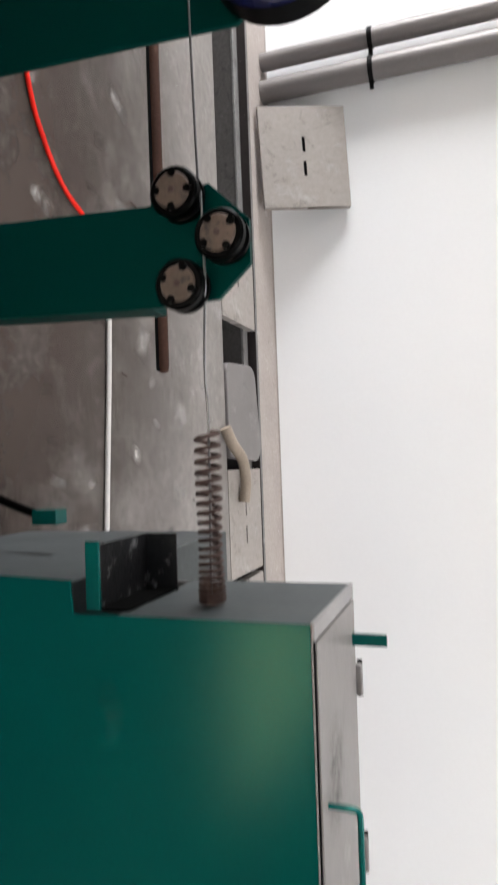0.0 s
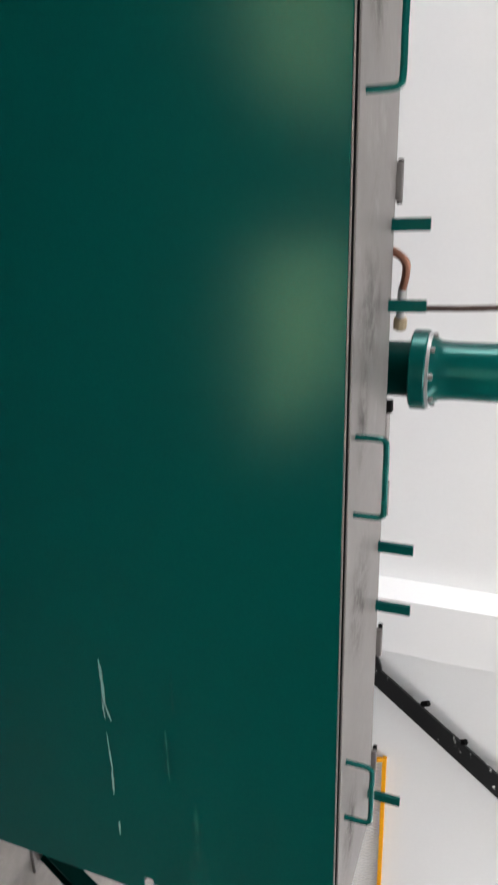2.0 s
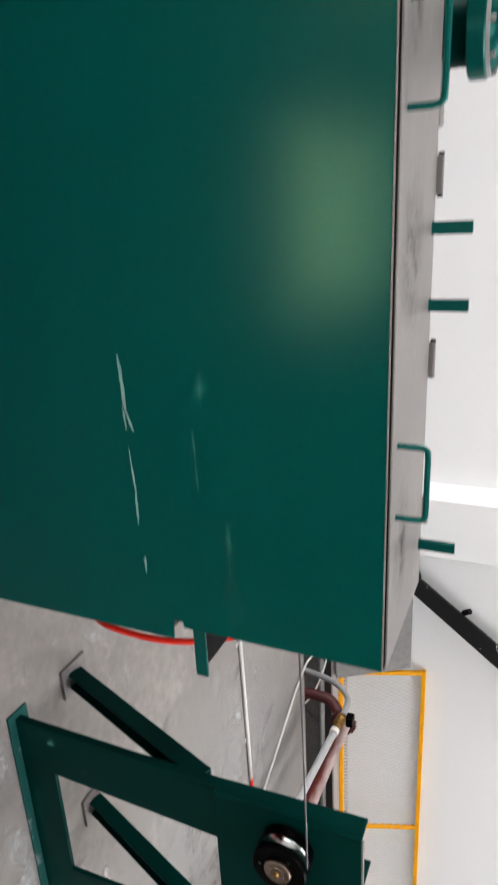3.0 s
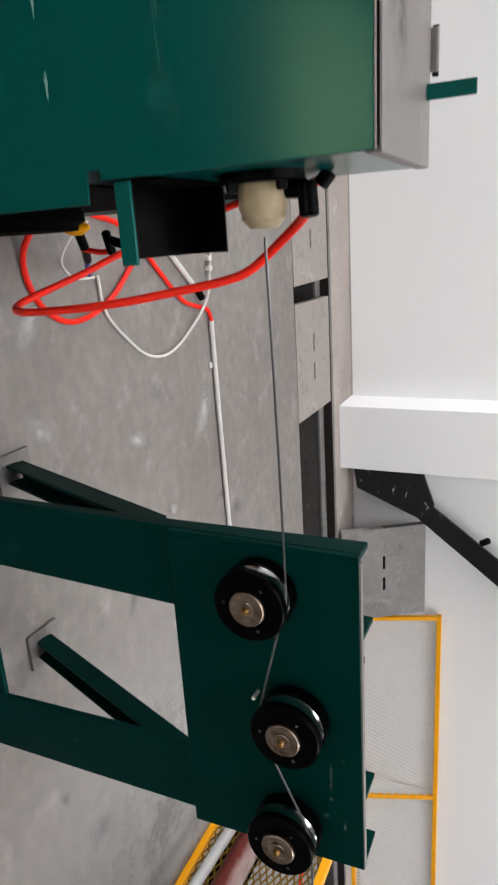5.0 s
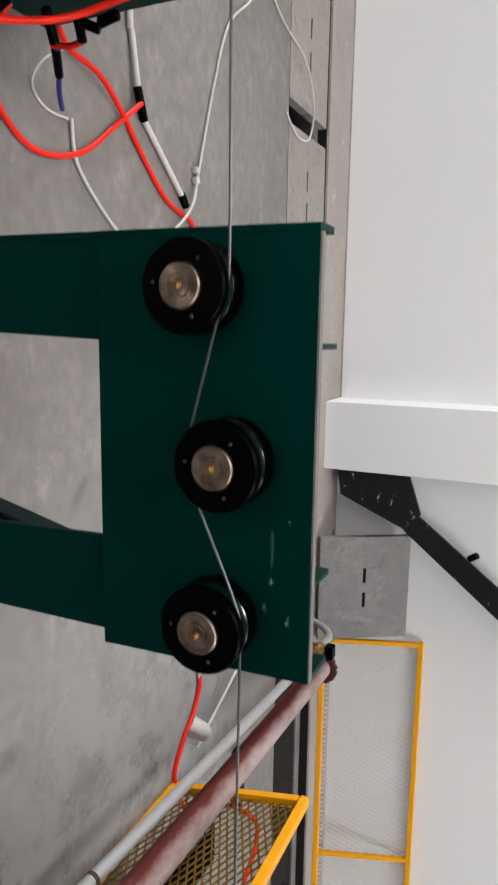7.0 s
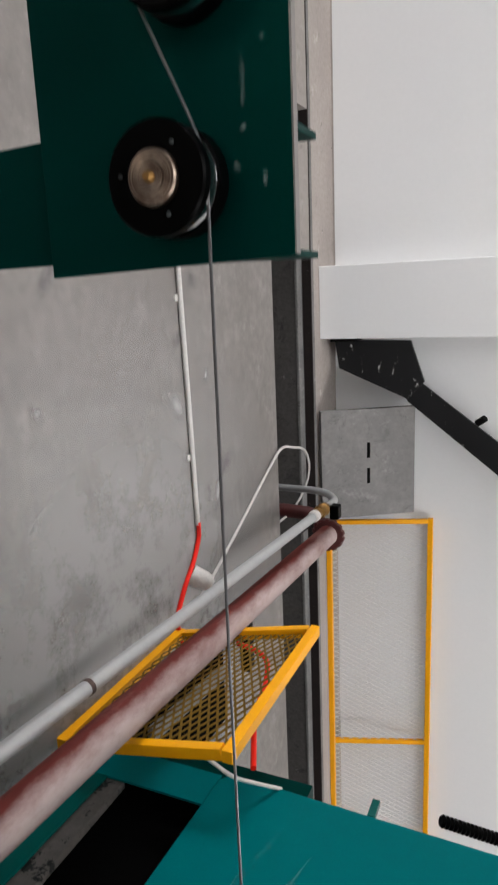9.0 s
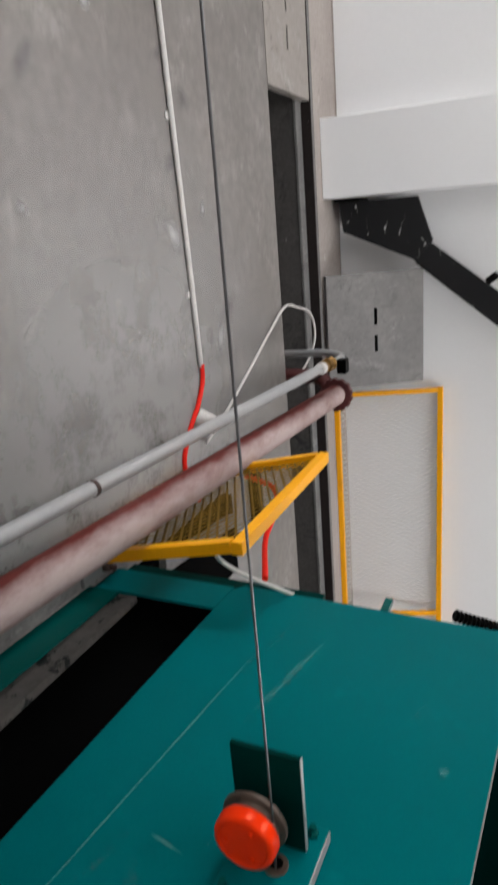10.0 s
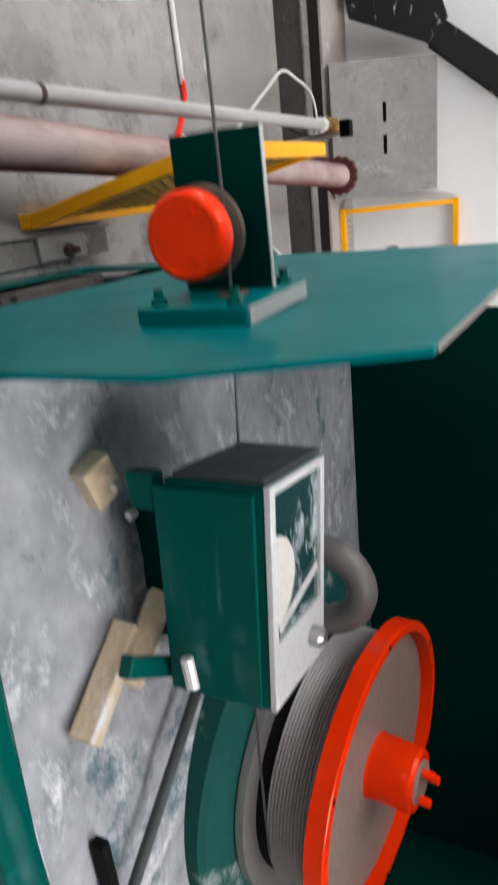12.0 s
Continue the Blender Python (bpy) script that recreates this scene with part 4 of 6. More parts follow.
        u, v = Vector((rng.uniform(0.008, 0.022), rng.uniform(-0.004, 0.004), 0)), Vector((0, rng.uniform(0.005, 0.012), 0))
        c = Vector((x, y, 0.0062))
        solo("cement_chip", film_patch([c - u - v, c + u - v, c + u + v, c - u + v]), M["dirt_film"], "small dark chip broken out of the cement strip", "chip", "chips in the cement strip", kind="structure")
    for x, y, turn, size in ((-0.209, 1.76, 40, 0.022), (-0.30, 2.03, 70, 0.04), (-0.224, 2.06, 20, 0.03), (-0.63, 2.56, 80, 0.035), (-0.008, 1.605, 60, 0.045), (-0.12, 1.93, 15, 0.05), (-0.35, 2.25, 35, 0.03), (0.05, 2.45, 70, 0.02)):
        d = Vector((math.cos(radians(turn)), math.sin(radians(turn)), 0))
        side = Vector((-d.y, d.x, 0))
        c = Vector((x, y, 0.0028))
        bow = rng.uniform(0.25, 0.6) * size
        pts = [c + d * size * s + side * bow * (1 - s * s) * rng.uniform(0.8, 1.2) + Vector((0, 0, 0.004 * abs(s))) for s in (-1, -0.5, 0, 0.5, 1)]
        solo("scrap_strip", tube(pts, rng.uniform(0.002, 0.0034), 6), M["rust"], "small bowed scrap of dark swarf on the floor", "swarf", "scraps of swarf")


floor_runs()


# ---- straightening arm before the enclosure ----
def pulley(parent, x, z, y_front, r, groove, face_mat, flange_mat, groove_mat, width=0.05, plate_y=None, spots=0):
    """A grooved wheel on an axle along y."""
    y1 = y_front + width
    w = part("wheel", turned((x, y_front, z), (x, y1, z), [(0, r * 0.96), (0.05, r), (0.22, r), (0.25, groove), (0.58, groove), (0.61, r), (0.95, r), (1, r * 0.95)], 48), flange_mat, parent)
    part("groove", turned((x, y_front + width * 0.252, z), (x, y_front + width * 0.578, z), [(0, groove + 0.002), (0.25, groove + 0.0006), (0.75, groove + 0.0006), (1, groove + 0.002)], 48), groove_mat, w, "bright worn steel groove")
    part("hub", turned((x, y_front - 0.008, z), (x, y_front + 0.004, z), [(0, r * 0.46), (0.2, r * 0.495), (1, r * 0.505)], 32), face_mat, w, "turned metal hub")
    bm = turned((x, y_front - 0.018, z), (x, y_front - 0.007, z), [(0, r * 0.07), (0.3, r * 0.10), (1, r * 0.12)], 16)
    part("nut", bm, M["brass"], w, "small brass nut")
    part("boss", turned((x, y_front - 0.0105, z), (x, y_front - 0.0082, z), [(0, r * 0.24), (0.4, r * 0.26), (1, r * 0.265)], 24), face_mat, w, "raised centre of the hub")
    for k in range(spots):
        a = 2 * math.pi * k / spots + 0.4
        p = (x + r * 0.68 * math.cos(a), y_front - 0.002, z + r * 0.68 * math.sin(a))
        part("screw", bolt(p, (0, -1, 0), r * 0.045, 0.002), M["dark_steel"], w)
    if plate_y:
        part("axle", rod((x, y1 - 0.002, z), (x, plate_y, z), r * 0.35, 16), M["soot"], parent)
    return w


def straightener():
    s = thing("straightener_arm", (0.06, 1.11, 0), "green painted steel arm with three small guide pulleys", "pulley stand", "pulley stands")
    part("arm", slab([(-0.045, 0.002), (0.112, 0.002), (0.149, 0.80), (0.146, 0.912), (0.10, 0.962), (0.035, 0.962), (-0.025, 0.902), (-0.006, 0.80)], "y", 1.105, 1.117, 0.0015), M["green_dark"], s)
    part("flange", slab([(-0.045, 0.015), (-0.006, 0.81), (0.006, 0.81), (-0.033, 0.015)], "y", 1.1172, 1.18), M["green_dark"], s)
    part("flange", slab([(0.100, 0.015), (0.137, 0.80), (0.149, 0.80), (0.112, 0.015)], "y", 1.1172, 1.165), M["green_dark"], s)
    part("base_plate", box(-0.10, 0.20, 1.02, 1.25, 0.0005, 0.014, 0.002), M["green_dark"], s)
    for x, z in ((-0.006, 0.862), (0.064, 0.929), (0.128, 0.866)):
        y0 = 1.066
        w = part("wheel", turned((x, y0, z), (x, y0 + 0.034, z), [(0, 0.034), (0.1, 0.037), (0.4, 0.037), (0.5, 0.029), (0.7, 0.029), (0.8, 0.037), (1, 0.037)], 36), M["black"], s)
        part("face", turned((x, y0 - 0.004, z), (x, y0 + 0.002, z), [(0, 0.025), (0.3, 0.0265), (1, 0.027)], 28), M["old_bronze"], w, "worn brown metal face")
        part("screw", bolt((x, y0 - 0.003, z), (0, -1, 0), 0.005, 0.004), M["rust"], w)
        for k in range(4):
            a = k * math.pi / 2 + x * 9
            part("notch", rod((x + 0.024 * math.cos(a), y0 - 0.0055, z + 0.024 * math.sin(a)), (x + 0.024 * math.cos(a), y0, z + 0.024 * math.sin(a)), 0.006, 10), M["black"], w)
        part("groove", turned((x, y0 + 0.017, z), (x, y0 + 0.024, z), [(0, 0.0298), (1, 0.0298)], 36), M["chrome"], w)


straightener()


def upstream_machine():
    """The plate frame before the arm."""
    u = thing("upstream_frame", (-0.6, 1.32, 0), "dark green steel plate frame with a black and blue wheel", "machine frame")
    part("plate", slab([(-1.2, 0.002), (-0.415, 0.002), (-0.38, 0.89), (-0.425, 0.95), (-1.2, 0.95)], "y", 1.295, 1.307, 0.0015), M["green_dark"], u)
    part("flange", box(-0.60, -0.59, 1.307, 1.36, 0.003, 0.94), M["green_dark"], u)
    part("base_plate", box(-1.25, -0.40, 1.24, 1.40, 0.0004, 0.012, 0.002), M["green_dark"], u)
    w = part("wheel", turned((-0.485, 1.23, 0.985), (-0.485, 1.296, 0.985), [(0, 0.12), (0.12, 0.135), (0.85, 0.135), (1, 0.12)], 48), M["black"], u, "black wheel")
    part("rim", turned((-0.485, 1.226, 0.985), (-0.485, 1.236, 0.985), [(0, 0.122), (0.3, 0.130), (1, 0.136)], 48), M["navy"], w, "dark blue rim")
    part("hub", turned((-0.485, 1.215, 0.985), (-0.485, 1.235, 0.985), [(0, 0.045), (1, 0.05)], 24), M["black"], w)


upstream_machine()


# ---- enclosure ----
EX0, EX1, EY0, EY1, EZ = 0.605, 2.358, 1.08, 1.375, 1.030


def enclosure():
    e = thing("wire_treatment_box", (1.48, 1.25, 0), "dark green enamelled machine box with a grey steel lid", "machine box")
    t = 0.004
    zb = 0.13

    def lift(bm4):
        """The top of the box falls 8 mm from the inlet to the outlet end."""
        for v in bm4.verts:
            if v.co.z > 0.9:
                v.co.z += 0.008 * (EX1 - v.co.x) / (EX1 - EX0)
        return bm4
    # front sheet with a notch at each end
    part("front_panel", lift(slab([(EX0 - 0.07, zb), (EX1 + 0.03, zb), (EX1 + 0.028, 0.65), (EX1 - 0.012, 0.652), (EX1 - 0.012, 0.672), (EX1, 0.672), (EX1, EZ - 0.002), (EX0, EZ - 0.002), (EX0, 0.667), (EX0 - 0.05, 0.664)], "y", EY0, EY0 + t, 0.001)), M["green"], e)
    part("front_lip", lift(box(EX0 + 0.001, EX1 - 0.001, EY0 + 0.0005, EY0 + 0.0045, EZ - 0.002, EZ + 0.0002, 0.0004)), M["lid"], e, "bare grey upper edge of the front sheet")
    for x, side in ((EX0, -1), (EX1, 1)):
        xa, xb = sorted((x, x - side * t))
        part("end_panel", lift(slab([(EY0 + t, 0.74), (EY0 + t, EZ - 0.004), (EY1, EZ - 0.004), (EY1, 0.74)], "x", xa, xb, 0.001)), M["dark_steel"] if side < 0 else M["green"], e, "dark grey steel end sheet" if side < 0 else "green painted end sheet")
        xa, xb = sorted((x, x + side * 0.10))
        # open drip chute below the wire
        bm = box(xa, xb, 1.272, 1.276, 0.694, 0.752)
        bm = box(xa, xb, EY0 + 0.022, 1.272, 0.690, 0.694, bm=bm)
        part("drip_chute", bm, M["chute"] if side < 0 else M["black"], e, "black sooty drip chute below the wire")
        # dark sheet painted for the shade inside the chute
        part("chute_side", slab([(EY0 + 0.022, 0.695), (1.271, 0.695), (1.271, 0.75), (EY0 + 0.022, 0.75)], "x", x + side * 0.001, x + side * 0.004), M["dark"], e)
        part("fin", box(*sorted((x + side * 0.002, x + side * 0.108)), 1.094, 1.100, 0.682, 0.706, 0.001), M["green_mid"], e)
    part("back_panel", box(EX0 + t, EX1 - t, EY1 - t, EY1, 0.652, EZ - 0.004), M["lid"], e)
    part("lower_body", box(EX0 - 0.045, EX1 + 0.002, EY0 + t + 0.0005, 1.78, 0.06, 0.652, 0.003), M["dark_steel"], e, "grey-green steel lower body")
    # the body's open end is a black sheet in place of its shade
    part("end_shade_sheet", box(EX1 + 0.0022, EX1 + 0.005, 1.088, 1.62, 0.065, 0.651), M["dark"], e, "black sheet painted for the shade in the open end of the body")
    part("end_sheet", slab([(1.625, 0.07), (1.778, 0.07), (1.778, 0.65), (1.625, 0.65)], "x", EX1 + 0.0022, EX1 + 0.005), M["green_dark"], e)
    for x in (EX0 + 0.08, EX1 - 0.08):
        for y in (EY0 + 0.1, EY1 + 0.17):
            part("leg", box(x - 0.03, x + 0.03, y - 0.03, y + 0.03, 0.0005, 0.06), M["green_dark"], e)
    # lid: top sheet with a folded edge, a dark seam stays between it and the front
    lid = part("lid", lift(box(EX0 + 0.026, EX1 + 0.002, EY0 + 0.0125, EY1 - 0.002, EZ - 0.016, EZ + 0.004, 0.002)), M["lid"], e, "grey steel lid with worn edges")
    part("seal", lift(box(EX0 + 0.024, EX1 - 0.004, EY0 + 0.0048, EY0 + 0.0120, EZ - 0.03, EZ + 0.0015, 0.001)), M["dark"], e)
    part("end_flange", lift(box(EX0 - 0.003, EX0 + 0.0235, EY0 + 0.0005, EY1 - 0.002, EZ - 0.003, EZ + 0.0035, 0.0025)), M["flange_steel"], e, "bare grey folded edge")
    zt = EZ + 0.004
    for xa, xb in ((0.868, 0.985), (1.428, 1.547), (1.993, 2.108)):
        y, h = 1.128, 0.044
        part("handle", lift(tube([(xa, y, zt - 0.001), (xa, y, zt + h * 0.7), (xa + 0.003, y, zt + h * 0.93), (xa + 0.012, y, zt + h), ((xa + xb) / 2, y, zt + h), (xb - 0.012, y, zt + h), (xb - 0.003, y, zt + h * 0.93), (xb, y, zt + h * 0.7), (xb, y, zt - 0.001)], 0.0045, 10, 4)), M["green_mid"], lid, "green painted grip handle")
    for x in (0.695, 1.141, 1.267, 1.70, 1.822, 2.265):
        part("clamp_bar", box(x - 0.010, x + 0.010, 1.346, 1.354, EZ - 0.01, 1.10, 0.001), M["green_mid"], e, "green flat clamp bar")
    for xa, xb in ((0.745, 0.80), (1.045, 1.105), (1.59, 1.65), (1.89, 1.95), (2.18, 2.235)):
        part("hinge", lift(box(xa, xb, 1.374, 1.385, EZ - 0.006, EZ + 0.014, 0.003)), M["lid"], e)
        part("hinge_pin", lift(rod((xa - 0.004, 1.389, EZ + 0.008), (xb + 0.004, 1.389, EZ + 0.008), 0.0045, 10)), M["soot"], e)
    part("support_rod", rod((1.455, 1.392, 1.032), (1.55, 1.392, 1.032), 0.010, 12, edge=0.003), M["lid"], e, "grey steel stay behind the lid")
    part("stay_block", box(1.435, 1.458, 1.384, 1.40, 1.015, 1.046, 0.003), M["soot"], e)
    # scratches in the front enamel
    rng = random.Random(4)

    def strokes(x0, x1, z0, z1, count, width, length, spread=2.2):
        """Fine broken scrape lines between two points, side by side."""
        bm = bmesh.new()
        for k in range(count):
            f0 = rng.uniform(0, 1 - length)
            n = 7
            off = rng.uniform(-1, 1) * width * spread
            face = EY0 - 0.0004 - 0.00006 * k
            rows = []
            for i in range(n):
                f = f0 + length * i / (n - 1)
                z = z0 + (z1 - z0) * f + off + rng.uniform(-0.5, 0.5) * width * 3.0
                ww = 1.4 * width * (0.15 + math.sin(math.pi * i / (n - 1)) * rng.uniform(0.4, 1.0))
                x = x0 + (x1 - x0) * f
                rows.append((bm.verts.new((x, face, z - ww)), bm.verts.new((x, face, z + ww))))
            for a, b in zip(rows, rows[1:]):
                bm.faces.new((a[0], b[0], b[1], a[1]))
        return bm
    for x0, x1, z0, z1, count, width, length in ((1.862, 1.965, 0.598, 0.602, 14, 0.0009, 0.6), (1.955, 1.995, 0.601, 0.613, 8, 0.0006, 0.8), (1.93, 2.01, 0.596, 0.600, 3, 0.0006, 0.5),
                                                  (2.01, 2.11, 0.600, 0.604, 8, 0.0006, 0.5), (2.10, 2.165, 0.603, 0.602, 11, 0.0008, 0.7), (2.222, 2.258, 0.607, 0.607, 9, 0.0007, 0.7)):
        part("scratch", strokes(x0, x1, z0, z1, count, width, length), M["scratch"], e, "pale scratch in the enamel")
    for x0, x1, z0, z1 in ((0.69, 0.80, 0.705, 0.752), (0.72, 0.77, 0.712, 0.748), (1.98, 2.11, 0.710, 0.738), (1.85, 1.95, 0.735, 0.748), (2.11, 2.27, 0.762, 0.788), (2.22, 2.34, 0.75, 0.80)):
        bm = film_patch([(x0, EY0 - 0.0006, z0), (x1, EY0 - 0.0006, z0), (x1, EY0 - 0.0006, z1), (x0, EY0 - 0.0006, z1)])
        part("rub_mark", bm, M["rub_film"], e, "faint rubbed mark in the enamel")
    for x0, x1, z0, z1, count, width, length in ((1.98, 2.10, 0.724, 0.726, 5, 0.0005, 0.4), (2.12, 2.26, 0.772, 0.778, 4, 0.0005, 0.4)):
        part("rub_mark", strokes(x0, x1, z0, z1, count, width, length, 6.0), M["rub"], e, "faint rubbed mark in the enamel")
    # smudges on the lid
    for x0, x1, y0, y1 in ((0.75, 0.95, 1.11, 1.25), (1.15, 1.38, 1.10, 1.30), (1.33, 1.50, 1.12, 1.22), (1.60, 1.85, 1.10, 1.28), (2.05, 2.30, 1.11, 1.24)):
        part("smudge", lift(film_patch([(x0, y0, zt + 0.0006), (x1, y0, zt + 0.0006), (x1, y1, zt + 0.0006), (x0, y1, zt + 0.0006)])), M["dirt_film"], lid, "grey smudge")
    # nozzle with its flange at the outlet
    wx, wy, wz = EX1, 1.20, 0.846
    part("nozzle_flange", turned((wx, wy, wz), (wx + 0.014, wy, wz), [(0, 0.058), (0.8, 0.058), (1, 0.055)], 32), M["black"], e)
    noz = part("nozzle", turned((wx + 0.012, wy, wz), (wx + 0.071, wy, wz), [(0, 0.032), (0.04, 0.033), (0.55, 0.033), (0.68, 0.030), (0.80, 0.030), (0.86, 0.026), (0.98, 0.020), (1, 0.012)], 32), M["nylon"], e, "yellowed white nylon wiping nozzle")
    for k in range(4):
        a = k * math.pi / 2 + 0.6
        part("bolt", bolt((wx + 0.013, wy + 0.047 * math.cos(a), wz + 0.047 * math.sin(a)), (1, 0, 0), 0.008, 0.012), M["soot"], noz)
    bm = rod((wx + 0.022, wy + 0.005, wz + 0.030), (wx + 0.024, wy + 0.008, wz + 0.062), 0.013, 12, edge=0.003)
    bm = rod((wx + 0.016, wy + 0.008, wz + 0.060), (wx + 0.060, wy + 0.004, wz + 0.064), 0.0135, 12, bm=bm, edge=0.003)
    part("elbow", bm, M["black"], noz, "black push-in elbow")
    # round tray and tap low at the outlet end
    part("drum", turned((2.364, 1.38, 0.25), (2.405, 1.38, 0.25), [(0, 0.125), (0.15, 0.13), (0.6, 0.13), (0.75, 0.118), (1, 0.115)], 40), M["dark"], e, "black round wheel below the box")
    part("tap", turned((2.396, 1.559, 0.215), (2.396, 1.563, 0.282), [(0, 0.006), (0.3, 0.016), (0.7, 0.016), (1, 0.005)], 12), M["yellow"], e, "small yellow tap")
    # bent rail at the inlet end
    part("peg", box(0.47, 0.50, 1.36, 1.40, 0.388, 0.446, 0.002), M["green_mid"], e)
    part("rail", tube([(0.487, 1.385, 0.405), (0.470, 1.392, 0.345), (0.440, 1.405, 0.25), (0.405, 1.42, 0.15), (0.39, 1.43, 0.03)], 0.010, 10), M["black"], e, "black rubber hose")


enclosure()


def coil_spring():
    pts = []
    turns, n = 21, 21 * 10
    for k in range(n + 1):
        s = k / n
        x = 0.335 + 0.262 * (1 - (1 - s) ** 1.45)
        a = 2 * math.pi * turns * s
        r = 0.0175 + 0.0012 * math.sin(9 * s)
        pts.append((x, 1.164 + r * math.cos(a), 0.862 + r * math.sin(a)))
    solo("guide_spring", tube(pts, 0.0036, 6, 1), M["rust"], "rusty steel coil spring round the wire", "spring")


coil_spring()


def exhaust_pipe():
    p = thing("exhaust_pipe", (1.40, 1.50, 0.5), "green painted vertical exhaust pipe with a bolted flange", "pipe")
    x, y = 1.40, 1.505
    part("neck", rod((x, y, 0.50), (x, y, 1.062), 0.052, 28), M["green_dark"], p)
    part("flange", turned((x, y, 1.062), (x, y, 1.092), [(0, 0.072), (0.08, 0.075), (0.92, 0.075), (1, 0.072)], 36), M["green_mid"], p)
    part("gasket", rod((x, y, 1.092), (x, y, 1.098), 0.071, 36), M["galvanised"], p, "grey gasket ring")
    part("pipe", turned((x, y, 1.098), (x, y, 4.99), [(0, 0.066), (0.004, 0.056), (0.01, 0.054), (1, 0.054)], 40), M["green_mid"], p)
    for k in range(8):
        a = 2 * math.pi * k / 8
        part("bolt", bolt((x + 0.064 * math.cos(a), y + 0.064 * math.sin(a), 1.098), (0, 0, 1), 0.006, 0.008), M["lid"], p)
    part("bracket", box(x - 0.03, x + 0.03, EY1 + 0.002, y - 0.03, 0.98, 1.0), M["soot"], p)
    t = thing("gas_line", (1.28, 1.45, 1.0), "copper elbow and thin grey tube rising behind the lid", "tube")
    part("elbow", tube([(1.175, 1.39, 1.02), (1.185, 1.39, 1.042), (1.20, 1.40, 1.056), (1.22, 1.41, 1.056), (1.245, 1.42, 1.05)], 0.007, 10), M["copper"], t)
    part("fitting", rod((1.24, 1.42, 1.05), (1.30, 1.44, 1.045), 0.008, 12, edge=0.003), M["galvanised"], t)
    part("collar", rod((1.295, 1.438, 1.046), (1.318, 1.444, 1.044), 0.012, 10, edge=0.003), M["nylon"], t)
    part("tube", tube([(1.285, 1.48, 0.80), (1.285, 1.49, 1.1), (1.28, 1.50, 1.7), (1.28, 1.50, 4.99)], 0.0055, 8), M["rust"], t)


exhaust_pipe()


def air_hoses():
    h = thing("air_hose", (2.5, 1.33, 0.30), "bright red rubber air hose hanging in a loop", "air hose")
    part("hose", tube([(2.404, 1.205, 0.911), (2.420, 1.26, 0.878), (2.446, 1.29, 0.836), (2.470, 1.305, 0.800), (2.491, 1.305, 0.768), (2.504, 1.30, 0.725), (2.517, 1.275, 0.645), (2.528, 1.25, 0.567), (2.537, 1.245, 0.465), (2.543, 1.27, 0.330), (2.535, 1.335, 0.268), (2.515, 1.42, 0.272), (2.489, 1.505, 0.300), (2.463, 1.56, 0.335), (2.443, 1.585, 0.383), (2.428, 1.60, 0.440), (2.407, 1.64, 0.485), (2.387, 1.66, 0.536), (2.372, 1.65, 0.592), (2.366, 1.60, 0.665), (2.366, 1.49, 0.755), (2.372, 1.36, 0.840), (2.368, 1.285, 0.898), (2.364, 1.264, 0.917)], 0.0072, 12), M["red_hose"], h)
    part("ferrule", rod((2.398, 1.204, 0.912), (2.412, 1.207, 0.909), 0.0115, 12, edge=0.002), M["black"], h)
    part("ferrule", rod((2.359, 1.264, 0.921), (2.376, 1.263, 0.906), 0.0115, 12, edge=0.002), M["black"], h)


air_hoses()


